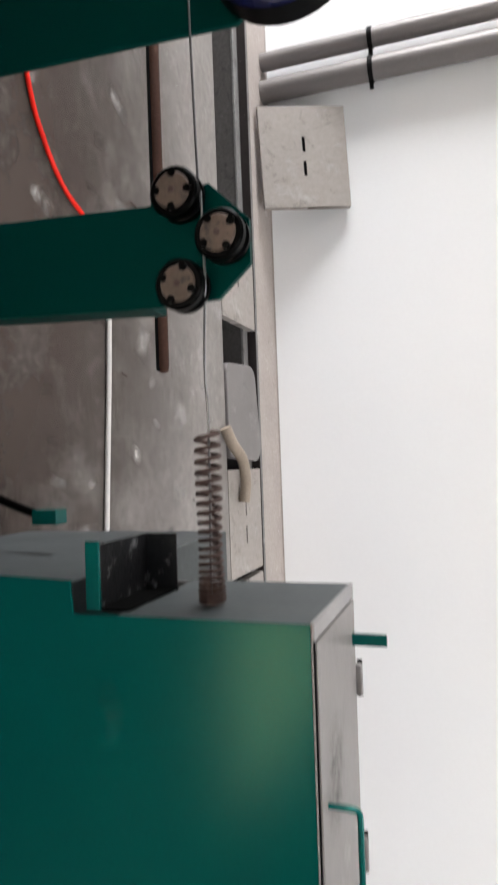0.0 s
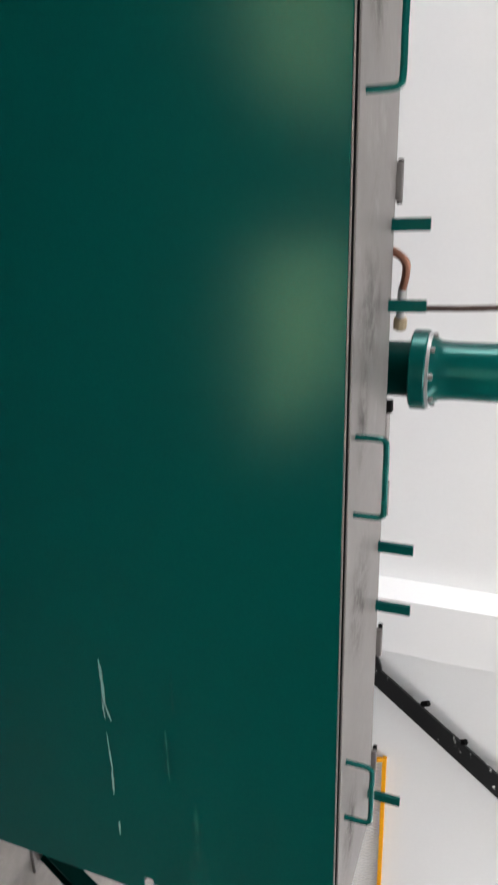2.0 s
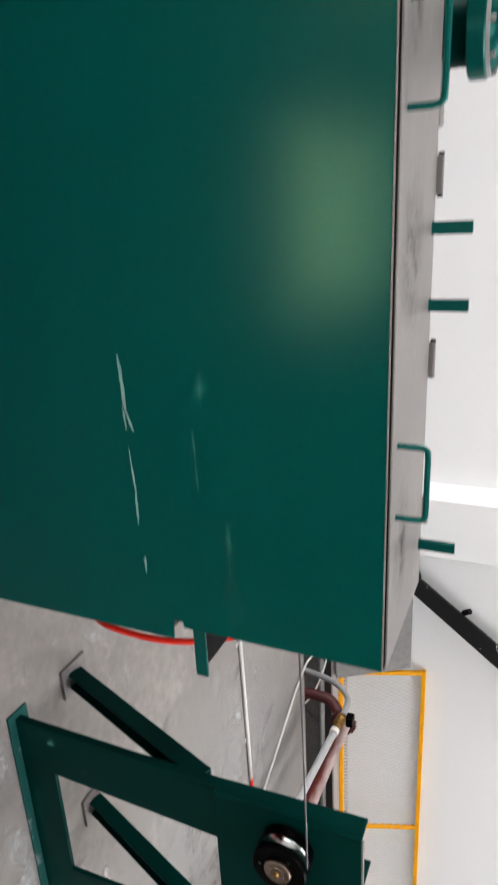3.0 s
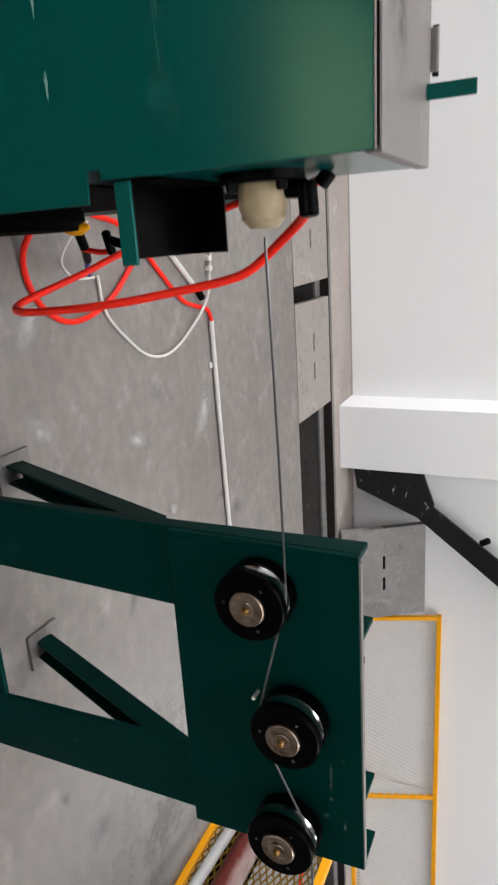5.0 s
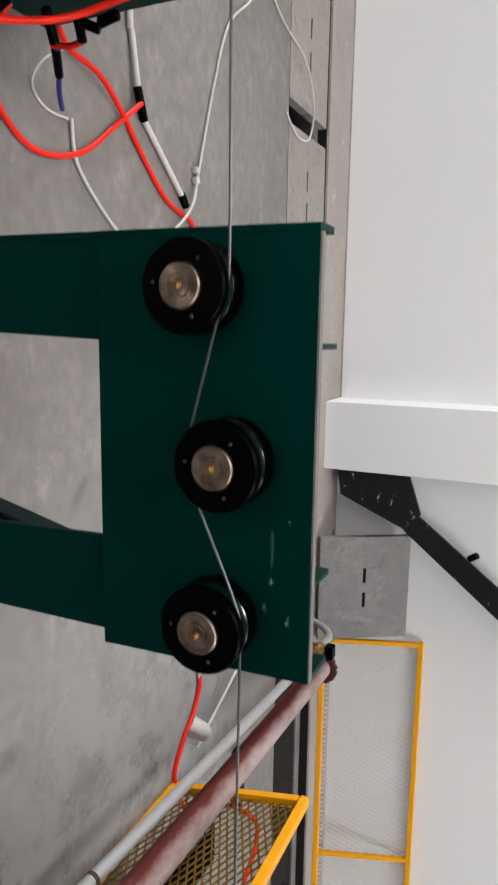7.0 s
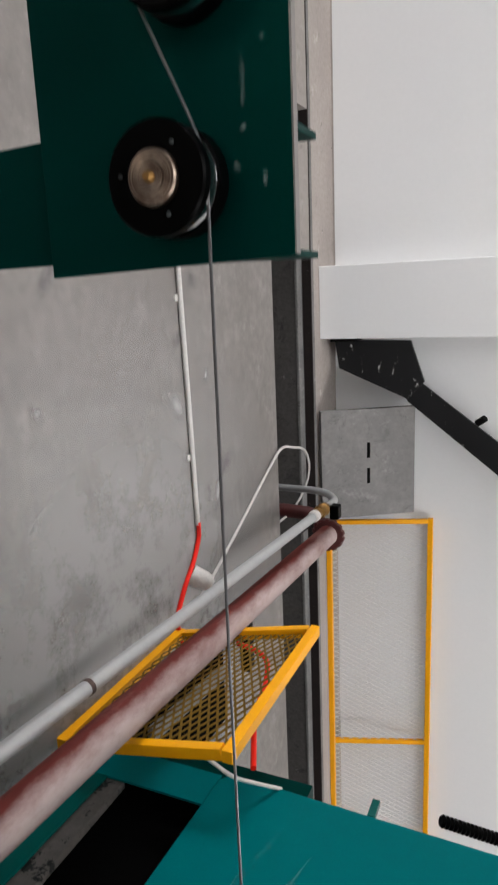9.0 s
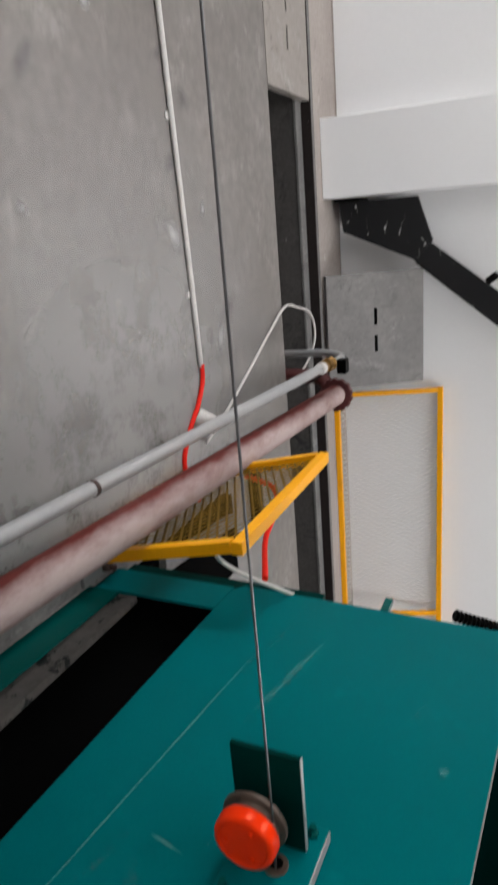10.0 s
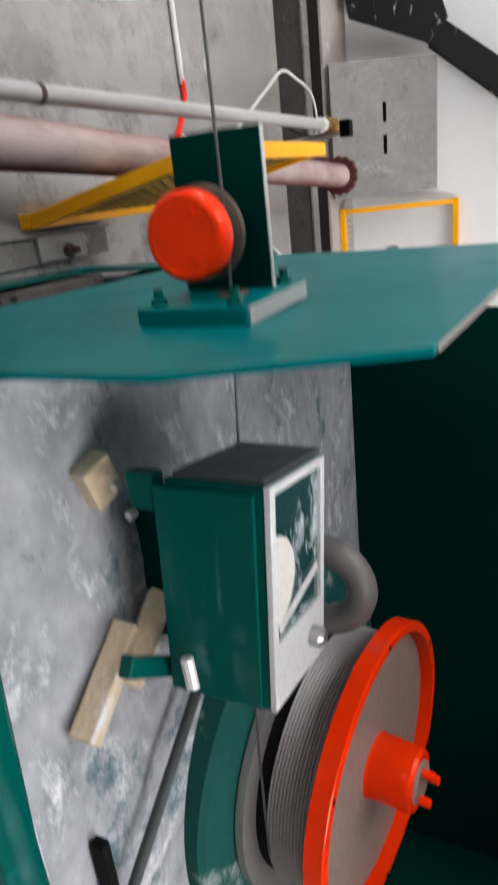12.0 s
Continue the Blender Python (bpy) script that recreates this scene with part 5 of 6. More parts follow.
# ---- three-pulley frame ----
def pulley_frame():
    f = thing("pulley_frame", (3.25, 1.26, 0), "dark green welded steel frame carrying three black guide pulleys", "pulley stand", "pulley stands")
    y = 1.247
    part("face_plate", slab([(2.937, 0.605), (3.578, 0.605), (3.568, 0.958), (2.941, 0.956)], "y", y, y + 0.012, 0.0015), M["green_dark"], f)
    part("leg", slab([(2.922, 0.0), (3.064, 0.0), (3.087, 0.607), (2.937, 0.607)], "y", y + 0.012, y + 0.024, 0.0015), M["green_dark"], f)
    part("leg", slab([(3.418, 0.0), (3.562, 0.0), (3.560, 0.612), (3.400, 0.607)], "y", y + 0.012, y + 0.024, 0.0015), M["green_dark"], f)
    part("foot_rail", box(3.055, 3.425, y + 0.0122, y + 0.0238, 0.002, 0.112), M["green_dark"], f)
    bm = slab([(y + 0.0125, 0.008), (y + 0.0125, 0.956), (y + 0.058, 0.956), (y + 0.038, 0.55), (y + 0.034, 0.38), (y + 0.032, 0.008)], "x", -0.005, 0.005)
    for v in bm.verts:
        v.co.x += 2.922 + 0.0135 * v.co.z
    part("edge_flange", bm, M["green_dark"], f)
    part("edge_lip", slab([(2.9265, 0.6075), (2.931, 0.956), (2.9405, 0.956), (2.9365, 0.6075)], "y", y + 0.0008, y + 0.0124), M["green_dark"], f)
    part("top_edge", box(2.942, 3.566, y + 0.0005, y + 0.013, 0.9565, 0.9595), M["lid"], f, "bare cut upper edge")
    for x in (3.09, 3.425, 3.565):
        part("gusset", slab([(y + 0.012, 0.72), (y + 0.085, 0.94), (y + 0.085, 0.957), (y + 0.012, 0.957)], "x", x - 0.004, x + 0.004), M["green_dark"], f)
    for xa, xt in ((2.96, 2.955), (3.455, 3.46)):
        back = Vector((0, 0.548, 0.215)).normalized() * 0.022
        part("brace_web", beam(Vector((xa, 1.50, 0.012)) + back, Vector((xt, 1.285, 0.56)) + back, 0.05, 0.006, bevel=0.001), M["green_dark"], f)
        for sx in (-0.022, 0.022):
            part("brace_flange", beam((xa + sx, 1.50, 0.012), (xt + sx, 1.285, 0.56), 0.006, 0.044, bevel=0.001), M["green_dark"], f)
        part("brace_foot", box(xa - 0.05, xa + 0.05, 1.45, 1.56, 0.0005, 0.012, 0.002), M["lid"], f)
    part("base_plate", box(2.90, 3.58, y - 0.012, y + 0.06, 0.0003, 0.007, 0.002), M["green_powdered"], f, "base plate under pale powder")
    for x, z, yf in ((3.013, 0.790, 1.180), (3.250, 0.842, 1.175), (3.481, 0.825, 1.166)):
        pulley(f, x, z, yf, 0.0628, 0.0572, M["hub"], M["black"], M["chrome"], 0.062, y + 0.004, spots=3)
    for xa, xb, za, zb in ((3.333, 3.408, 0.894, 0.904), (3.416, 3.434, 0.893, 0.907), (3.455, 3.475, 0.883, 0.895), (3.461, 3.493, 0.920, 0.928), (3.326, 3.340, 0.922, 0.928), (3.171, 3.187, 0.867, 0.885)):
        part("powder_smear", film_patch([(xa, y - 0.0006, za), (xb, y - 0.0006, za), (xb, y - 0.0006, zb), (xa, y - 0.0006, zb)]), M["fleck"], f, "pale powder smear on the plate")
    for cx, cy, hl, hw, turn in ((3.30, 1.185, 0.12, 0.05, 8), (3.42, 1.20, 0.16, 0.045, -6), (3.55, 1.235, 0.08, 0.05, 20), (3.02, 1.20, 0.10, 0.04, 0), (3.48, 1.16, 0.07, 0.035, 30)):
        a = radians(turn)
        u, v = Vector((math.cos(a), math.sin(a), 0)) * hl, Vector((-math.sin(a), math.cos(a), 0)) * hw
        c = Vector((cx, cy, 0.0022))
        part("powder_spill", film_patch([c - u - v, c + u - v, c + u + v, c - u + v]), M["powder_film"], f, "white powder spilled at the foot")
    for xa, xb, za, zb in ((2.925, 2.96, 0.02, 0.07), (2.93, 2.99, 0.10, 0.14), (3.44, 3.55, 0.01, 0.05), (3.46, 3.54, 0.05, 0.09), (3.10, 3.30, 0.02, 0.05), (3.36, 3.44, 0.03, 0.10), (3.0, 3.05, 0.20, 0.23), (3.47, 3.49, 0.28, 0.33)):
        part("powder_smear", film_patch([(xa, y + 0.0112, za), (xb, y + 0.0112, za), (xb, y + 0.0112, zb), (xa, y + 0.0112, zb)]), M["rub_film"], f, "pale powder smear on the plate")
    part("pin", rod((3.226, 1.225, 0.766), (3.226, y, 0.766), 0.004, 10), M["pvc"], f)


pulley_frame()


# ---- pipes across the floor, valve, mesh guard ----
def cross_pipes():
    g = thing("water_pipe", (4.58, 2.5, 0.0), "galvanised grey water pipe with a brass valve at its end", "pipe")
    a, b = Vector((4.555, 0.6, 0.122)), Vector((4.610, 3.25, 0.272))
    part("pipe", rod(a, b, 0.0205, 20), M["galvanised"], g)
    d = (b - a).normalized()
    part("coupling", rod(a + d * 1.12, a + d * 1.133, 0.0225, 20), M["rust"], g)
    part("coupling", rod(b + d * 0.005, b + d * 0.045, 0.027, 12, edge=0.005), M["pvc"], g)
    v = part("valve", turned(b + d * 0.05, b + d * 0.17, [(0, 0.022), (0.22, 0.024), (0.25, 0.031), (0.42, 0.033), (0.5, 0.026), (0.62, 0.026), (0.7, 0.033), (0.88, 0.031), (1, 0.024)], 8), M["brass"], g, "brass ball valve")
    part("valve_handle", box(4.594, 4.662, 3.385, 3.445, 0.308, 0.352, 0.008), M["black"], v, "black plastic handle")
    part("riser", tube([(4.655, 3.80, -0.30), (4.645, 3.78, -0.05), (4.625, 3.70, 0.16), (4.622, 3.58, 0.272), (4.614, 3.42, 0.282)], 0.019, 14), M["galvanised"], g)
    part("lever_wire", tube([(4.625, 2.95, 0.255), (4.645, 3.08, 0.250), (4.652, 3.20, 0.256), (4.640, 3.36, 0.275), (4.626, 3.44, 0.30)], 0.004, 8), M["black"], g, "thin black wire tied to the valve")
    part("stand", box(4.540, 4.580, 0.80, 0.85, 0.0005, 0.113), M["soot"], g)
    r = thing("steel_pipe", (4.79, 2.5, 0.0), "rusty red-primed steel pipe with a toothed end flange", "pipe")
    a, b = Vector((4.632, 0.75, 0.238)), Vector((4.810, 3.58, 0.240))
    d = (b - a).normalized()
    part("pipe", rod(a, b, 0.0505, 28), M["rust_pipe"], r)
    part("flange", turned(b - d * 0.015, b + d * 0.012, [(0, 0.074), (0.1, 0.078), (0.9, 0.078), (1, 0.074)], 36), M["primer"], r, "dark red flange")
    part("end_cap", turned(b + d * 0.012, b + d * 0.03, [(0, 0.052), (0.7, 0.050), (1, 0.042)], 28), M["rust_pipe"], r)
    for k in range(14):
        t = 2 * math.pi * k / 14
        part("tooth", beam(b - d * 0.002 + Vector((0.072 * math.cos(t), 0, 0.072 * math.sin(t))), b - d * 0.002 + Vector((0.0835 * math.cos(t), 0, 0.0835 * math.sin(t))), 0.028, 0.022, bevel=0.002), M["primer"], r)
    part("lower_pipe", tube([(4.742, 3.685, -0.318), (4.742, 3.685, 0.02), (4.752, 3.675, 0.13), (4.79, 3.61, 0.205)], 0.036, 16), M["primer"], r, "dark red pipe going down into the trench")
    part("stand", box(4.60, 4.69, 0.95, 1.01, 0.0005, 0.190), M["soot"], r)


cross_pipes()


def mesh_guard():
    g = thing("safety_fence", (4.8, 2.13, 0.0), "small yellow guard with dirty expanded metal on the floor", "safety fence", "safety fences")
    ya, yb = 1.785, 2.475
    lo, hi = Vector((4.834, 0, 0.017)), Vector((4.730, 0, 0.545))
    for z in (lo, hi):
        part("rail", beam((z.x, ya, z.z), (z.x, yb, z.z), 0.036, 0.03), M["yellow"], g)
    for y in (ya + 0.017, yb - 0.017):
        part("stile", beam((lo.x, y, lo.z + 0.018), (hi.x, y, hi.z - 0.018), 0.03, 0.034), M["yellow"], g)
    d = (hi - lo).normalized()
    m = Matrix(((0, d.x, -d.z, lo.x), (1, 0, 0, ya + 0.03), (0, d.z, d.x, lo.z), (0, 0, 0, 1)))
    part("mesh_panel", diamond_mesh(m, yb - ya - 0.06, (hi - lo).length, 0.058, 0.029, 0.0030), M["mesh_brown"], g, "dirty expanded metal")
    solo("rubber_block", box(5.01, 5.29, 2.99, 3.05, 0.0005, 0.045, 0.006), M["black"], "long black rubber block on the floor beside the mesh guard", "rubber block")
    solo("air_tube", tube([(4.80, 2.42, 0.27), (4.84, 2.43, 0.37), (4.90, 2.38, 0.395), (4.94, 2.25, 0.41), (4.95, 2.10, 0.47), (4.953, 2.03, 0.50)], 0.009, 10), M["red_hose"], "red rubber tube hanging behind the mesh guard", "air tube", "red air tubes")


mesh_guard()


def base_channel():
    """Old steel channel on the floor before the take-up machine."""
    c = thing("base_channel", (4.9, 1.6, 0), "weathered pale steel channel with a rusty clamp on the floor", "steel channel")
    part("channel", box(4.868, 4.940, 0.95, 2.10, 0.0005, 0.020, 0.003), M["ledge"], c)
    part("flange", box(4.864, 4.872, 0.95, 2.10, 0.0205, 0.034, 0.002), M["ledge"], c)
    part("clamp", box(4.874, 4.936, 1.80, 1.985, 0.0205, 0.034, 0.003), M["flange_steel"], c)
    part("nut", bolt((4.915, 1.905, 0.034), (0, 0, 1), 0.018, 0.018), M["rust"], c)
    part("stud", rod((4.915, 1.905, 0.052), (4.915, 1.905, 0.070), 0.009, 10), M["rust"], c)


base_channel()


def floor_scraps():
    """A pale lath and a low black box on the floor behind the mesh guard."""
    solo("lath", beam((5.045, 2.16, 0.062), (5.115, 2.70, 0.062), 0.05, 0.03, bevel=0.003), M["ledge"], "pale dusty lath lying on a black box", "lath")
    solo("floor_box", box(5.02, 5.36, 2.06, 2.74, 0.0005, 0.046, 0.004), M["dark"], "low black steel box on the floor", "steel box")


floor_scraps()


# ---- take-up machine ----
def take_up():
    t = thing("take_up_machine", (5.6, 1.5, 0), "green take-up machine with a bed dusted with powder", "take-up machine")
    x = 4.955
    # partition plate with a long window low down
    askew = Matrix(((1, 0.03, 0, -0.03 * 1.62), (0, 1, 0, 0), (0, 0, 1, 0), (0, 0, 0, 1)))

    def turned_plate(bm3):
        bm3.transform(askew)
        return bm3
    bm = turned_plate(slab([(0.886, 0.950), (0.995, 1.150), (1.975, 1.19), (2.0, 0.45), (1.965, 0.42), (0.885, 0.42), (0.880, 0.70)], "x", x, x + 0.008, 0.001))
    part("partition_plate", bm, M["green_dull"], t, "blue-green painted plate with pale scratches")
    part("partition_side", turned_plate(box(x + 0.0005, x + 0.0075, 1.86, 1.985, 0.02, 0.419)), M["green_dull"], t)
    # same plate as above, painted darker for the shade near the pipes
    part("partition_foot", turned_plate(box(x, x + 0.008, 0.93, 1.8595, 0.002, 0.108, 0.001)), M["green_mid"], t)
    # black panel stands in for the unlit inside seen through the window
    part("inner_shade_panel", box(x + 0.10, x + 0.106, 0.90, 1.99, 0.02, 0.655), M["dark"], t, "panel painted black for the shade inside the machine")
    part("inner_strip", box(4.974, 4.998, 1.00, 1.87, 0.02, 0.160, 0.002), M["bamboo"], t, "weathered strip with flaking paint")
    part("edge_strip", turned_plate(slab([(1.006, 1.1487), (1.972, 1.1905), (1.972, 1.1935), (1.006, 1.1517)], "x", x + 0.0005, x + 0.0075)), M["lid"], t, "bare cut edge")
    part("tab", box(x + 0.012, x + 0.03, 1.99, 2.055, 0.845, 0.866, 0.002), M["green_mid"], t)
    # bed
    part("bed", slab([(x + 0.012, 0.883), (5.5, 0.8465), (6.95, 0.8465), (6.95, 2.145), (5.16, 2.145), (5.16, 1.94), (x + 0.012, 1.94)], "z", 0.66, 0.71, 0.003), M["powder"], t, "steel bed covered with grey drawing powder")
    part("apron", slab([(4.946, 0.790), (6.95, 0.790), (6.95, 0.846), (5.5, 0.846), (4.946, 0.882)], "z", 0.02, 0.718, 0.010), M["green_mid"], t, "dark green apron with a rounded top edge")
    # thin pale green streaks along the apron's top
    for xa, xb in ((5.0, 5.42), (5.3, 5.85), (5.7, 6.3)):
        part("apron_streak", film_patch([(xa, 0.803, 0.7186), (xb, 0.803, 0.7186), (xb, 0.834, 0.7186), (xa, 0.834, 0.7186)]), M["thin_pale"], t, "thin pale streak along the top of the apron")
    part("back_panel", box(5.13, 6.95, 2.146, 2.156, 0.60, 1.95, 0.002), M["green_dark"], t)
    # unseen roof and front sheet, added to keep daylight off the back panel
    part("shading_roof", box(5.65, 6.95, 1.12, 2.146, 1.95, 1.962, 0.002), M["green_dark"], t)
    part("shading_front", box(5.65, 6.95, 1.12, 1.13, 1.46, 1.9495, 0.002), M["green_dark"], t)
    part("end_panel", box(6.95, 6.96, 0.87, 2.156, 0.02, 1.95), M["green_dark"], t)
    for y in (0.93, 2.05):
        for xx in (5.05, 6.85):
            part("leg", box(xx - 0.04, xx + 0.04, y - 0.04, y + 0.04, 0.0005, 0.66), M["green_dark"], t)

    rng = random.Random(8)

    def marks(y0, z0, y1, z1, count, width, length, spread):
        """Fine broken scrape lines in the paint, side by side."""
        bm2 = bmesh.new()
        d = Vector((y1 - y0, z1 - z0)).normalized()
        for j in range(count):
            f0, off, n, rows = rng.uniform(0, 1 - length), rng.uniform(-1, 1) * spread, 9, []
            for i in range(n):
                f = f0 + length * i / (n - 1)
                o = off + rng.uniform(-1, 1) * width
                ww = width * (0.15 + math.sin(math.pi * i / (n - 1)) * rng.uniform(0.3, 1.0))
                yy, zz = y0 + (y1 - y0) * f, z0 + (z1 - z0) * f
                rows.append([bm2.verts.new((x - 0.0005 - 0.00006 * j, yy - d.y * (o + k), zz + d.x * (o + k))) for k in (-ww, ww)])
            for a, b in zip(rows, rows[1:]):
                bm2.faces.new((a[0], b[0], b[1], a[1]))
        return bm2
    for row in ((0.945, 0.546, 1.70, 0.612, 22, 0.0007, 0.10, 0.0008), (0.900, 0.542, 1.72, 0.614, 4, 0.0009, 0.9, 0.0006), (1.15, 0.73, 1.168, 0.64, 5, 0.0008, 0.6, 0.002),
                (1.50, 0.69, 1.82, 0.76, 9, 0.0007, 0.3, 0.006)):
        part("scratch", turned_plate(marks(*row)), M["haze"], t, "pale broken scratch")
    # chipped paint along the lower edges
    for ya, za, yb, zb, wd in ((0.881, 0.60, 0.880, 0.72, 0.007), (0.880, 0.69, 0.883, 0.80, 0.009), (0.882, 0.78, 0.884, 0.88, 0.007), (0.884, 0.86, 0.886, 0.948, 0.009), (0.888, 0.953, 0.925, 1.02, 0.006), (0.922, 1.015, 0.962, 1.09, 0.008), (0.955, 1.08, 0.992, 1.146, 0.006), (0.978, 1.118, 1.005, 1.148, 0.012)):
        along_edge = Vector((0, yb - ya, zb - za))
        across = Vector((0, along_edge.z, -along_edge.y)).normalized() * wd
        c = Vector((x - 0.0009, ya, za))
        part("chipped_edge", turned_plate(film_patch([c, c + along_edge, c + along_edge + across, c + across])), M["fleck"], t, "chipped pale paint edge")
    # chalky scuffs: centre, half length, half width, turn
    for cy, cz, hl, hw, turn in ((1.05, 0.69, 0.08, 0.018, -30), (1.06, 0.70, 0.03, 0.012, -25), (1.035, 1.00, 0.04, 0.022, 60), (1.03, 1.02, 0.016, 0.010, 10), (0.98, 0.92, 0.05, 0.014, 75), (1.47, 1.09, 0.022, 0.012, 0),
                                 (0.925, 1.02, 0.09, 0.007, 61), (0.890, 0.80, 0.13, 0.007, 89), (1.72, 0.63, 0.16, 0.010, 12), (1.62, 0.72, 0.16, 0.012, 12), (1.30, 0.80, 0.14, 0.018, 20), (1.08, 0.80, 0.08, 0.016, 50),
                                 (1.065, 1.09, 0.026, 0.011, 20), (1.62, 1.02, 0.03, 0.016, 30), (1.22, 1.14, 0.05, 0.006, 4), (1.012, 1.137, 0.022, 0.010, 60), (1.075, 0.60, 0.10, 0.010, 12)):
        a = radians(turn)
        u, v = Vector((0, math.cos(a), math.sin(a))) * hl, Vector((0, -math.sin(a), math.cos(a))) * hw
        c = Vector((x - 0.0007, cy, cz))
        part("scuff", turned_plate(film_patch([c - u - v, c + u - v, c + u + v, c - u + v])), M["smear"], t, "pale chalky scuff")


take_up()


def entry_pulley():
    """Bracket with the red wheel on the partition plate."""
    b = thing("guide_bracket", (4.92, 1.17, 0.80), "green bracket with a red guide wheel on the plate", "guide bracket")
    part("base_plate", box(4.919, 4.9395, 1.086, 1.257, 0.805, 0.942, 0.002), M["green_dull"], b)
    part("base_edge", box(4.920, 4.9385, 1.09, 1.254, 0.9422, 0.9445), M["galvanised"], b, "bare cut edge")
    part("upright", box(4.740, 4.919, 1.205, 1.214, 0.804, 0.920, 0.001), M["green_dark"], b)
    part("upright_edge", box(4.741, 4.918, 1.2055, 1.2135, 0.9202, 0.9218), M["galvanised"], b, "bare cut edge")
    for y, z in ((1.104, 0.825), (1.104, 0.921), (1.240, 0.921), (1.240, 0.825)):
        bm = bolt((4.919, y, z), (-1, 0, 0), 0.0095, 0.009)
        bm = rod((4.919, y, z), (4.901, y, z), 0.0055, 10, bm=bm)
        part("bolt", bm, M["green_mid"], b, "painted bolt")
    cx, cz = 4.849, 0.852
    w = part("wheel", turned((cx, 1.128, cz), (cx, 1.152, cz), [(0.06, 0.0), (0.06, 0.0385), (0.0, 0.040), (0.0, 0.0435), (0.10, 0.0475), (0.3, 0.050), (1, 0.0505)], 48), M["orange"], b, "glossy orange-red wheel face")
    part("rim", turned((cx, 1.152, cz), (cx, 1.176, cz), [(0, 0.0505), (0.15, 0.049), (0.3, 0.044), (0.6, 0.044), (0.75, 0.053), (1, 0.0545)], 48), M["old_bronze"], b, "worn steel rim with groove")
    for k in range(3):
        a = 2 * math.pi * k / 3 + 0.5
        part("screw", bolt((cx + 0.028 * math.cos(a), 1.130, cz + 0.028 * math.sin(a)), (0, -1, 0), 0.0048, 0.004), M["orange"], w, "painted screw head")
    part("axle", rod((cx, 1.176, cz), (cx, 1.204, cz), 0.012, 16), M["steel"], b)
    part("hole_rim", turned((4.9185, 1.168, 0.885), (4.916, 1.168, 0.885), [(0, 0.020), (1, 0.019)], 24), M["old_bronze"], b, "worn rim of the wire hole")
    # black disc painted for the shade inside the wire hole
    part("hole", rod((4.9158, 1.170, 0.885), (4.9152, 1.170, 0.885), 0.011, 20), M["dark"], b)


entry_pulley()


def traverse_box():
    b = thing("traverse_box", (5.28, 1.15, 0.71), "green wire traverse box with a bare aluminium window frame", "traverse box")
    xa, xb, ya, yb, za, zb = 5.108, 5.422, 1.052, 1.226, 0.820, 0.953

    def skewed(name, bm, mat, parent, label=""):
        """A part of the box, which stands a little out of square."""
        for v in bm.verts:
            v.co.x += 0.19 * (v.co.y - ya)
            if v.co.z > 0.8:
                v.co.z += 0.009 - 0.067 * (v.co.x - xa)
        return part(name, bm, mat, parent, label)

    skewed("body", box(xa, xb, ya, yb, za, zb - 0.004, 0.003), M["green"], b)
    skewed("front_cover", box(xa + 0.01, xb - 0.004, ya - 0.008, ya, za - 0.012, zb - 0.014, 0.002), M["green"], b)
    for u0, u1, v0, v1 in ((5.13, 5.40, 0.815, 0.827), (5.19, 5.41, 0.838, 0.848), (5.23, 5.415, 0.858, 0.873), (5.29, 5.415, 0.835, 0.88), (5.15, 5.33, 0.885, 0.895), (5.27, 5.415, 0.90, 0.925), (5.34, 5.415, 0.922, 0.937)):
        skewed("smear", film_patch([(u0, ya - 0.0085, v0), (u1, ya - 0.0085, v0), (u1, ya - 0.0085, v1), (u0, ya - 0.0085, v1)]), M["smear"], b, "pale powder smear")
    bm = box(xa, xb, ya - 0.002, ya + 0.012, zb - 0.004, zb + 0.004, 0.001)
    bm = box(xa, xb, yb - 0.012, yb + 0.002, zb - 0.004, zb + 0.004, 0.001, bm=bm)
    bm = box(xa, xa + 0.012, ya + 0.012, yb - 0.012, zb - 0.004, zb + 0.004, 0.001, bm=bm)
    bm = box(xb - 0.10, xb, ya + 0.012, yb - 0.012, zb - 0.004, zb + 0.004, 0.001, bm=bm)
    skewed("window_frame", bm, M["aluminium"], b, "bare milled aluminium frame")
    skewed("window", box(xa + 0.012, xb - 0.10, ya + 0.012, yb - 0.012, zb - 0.0035, zb - 0.001), M["pane"], b, "glossy dark window with powder marks")
    half = [(5.238 + 0.062 * math.cos(radians(a)), ya + 0.0125 + 0.062 * math.sin(radians(a))) for a in range(0, 181, 12)]
    skewed("disc", slab(half, "z", zb - 0.0008, zb + 0.0006), M["pvc"], b, "white half disc behind the window")
    skewed("entry_plate", box(xa - 0.008, xa - 0.0005, ya + 0.004, yb + 0.01, za + 0.01, zb - 0.006, 0.001), M["dark_steel"], b)
    skewed("powder_patch", film_patch([(xa - 0.0087, ya + 0.01, za + 0.015), (xa - 0.0087, yb, za + 0.015), (xa - 0.0087, yb, zb - 0.01), (xa - 0.0087, ya + 0.01, zb - 0.01)]), M["grey_dust"], b, "grey powder on the entry plate")
    # dark block added under the box where there is only shade
    skewed("shade_block", box(xa + 0.06, xb - 0.03, ya + 0.075, yb - 0.01, 0.7105, za), M["green_dark"], b)
    skewed("stub", box(xa - 0.004, xa + 0.045, ya - 0.006, ya + 0.02, za - 0.042, za - 0.0125, 0.003), M["green"], b)
    for px, pz in ((xa + 0.012, za - 0.05), (xa + 0.048, za - 0.035)):
        skewed("stub_bolt", rod((px, ya - 0.006, pz), (px + 0.004, ya - 0.022, pz), 0.006, 8, edge=0.002), M["steel"], b, "bare steel bolt")
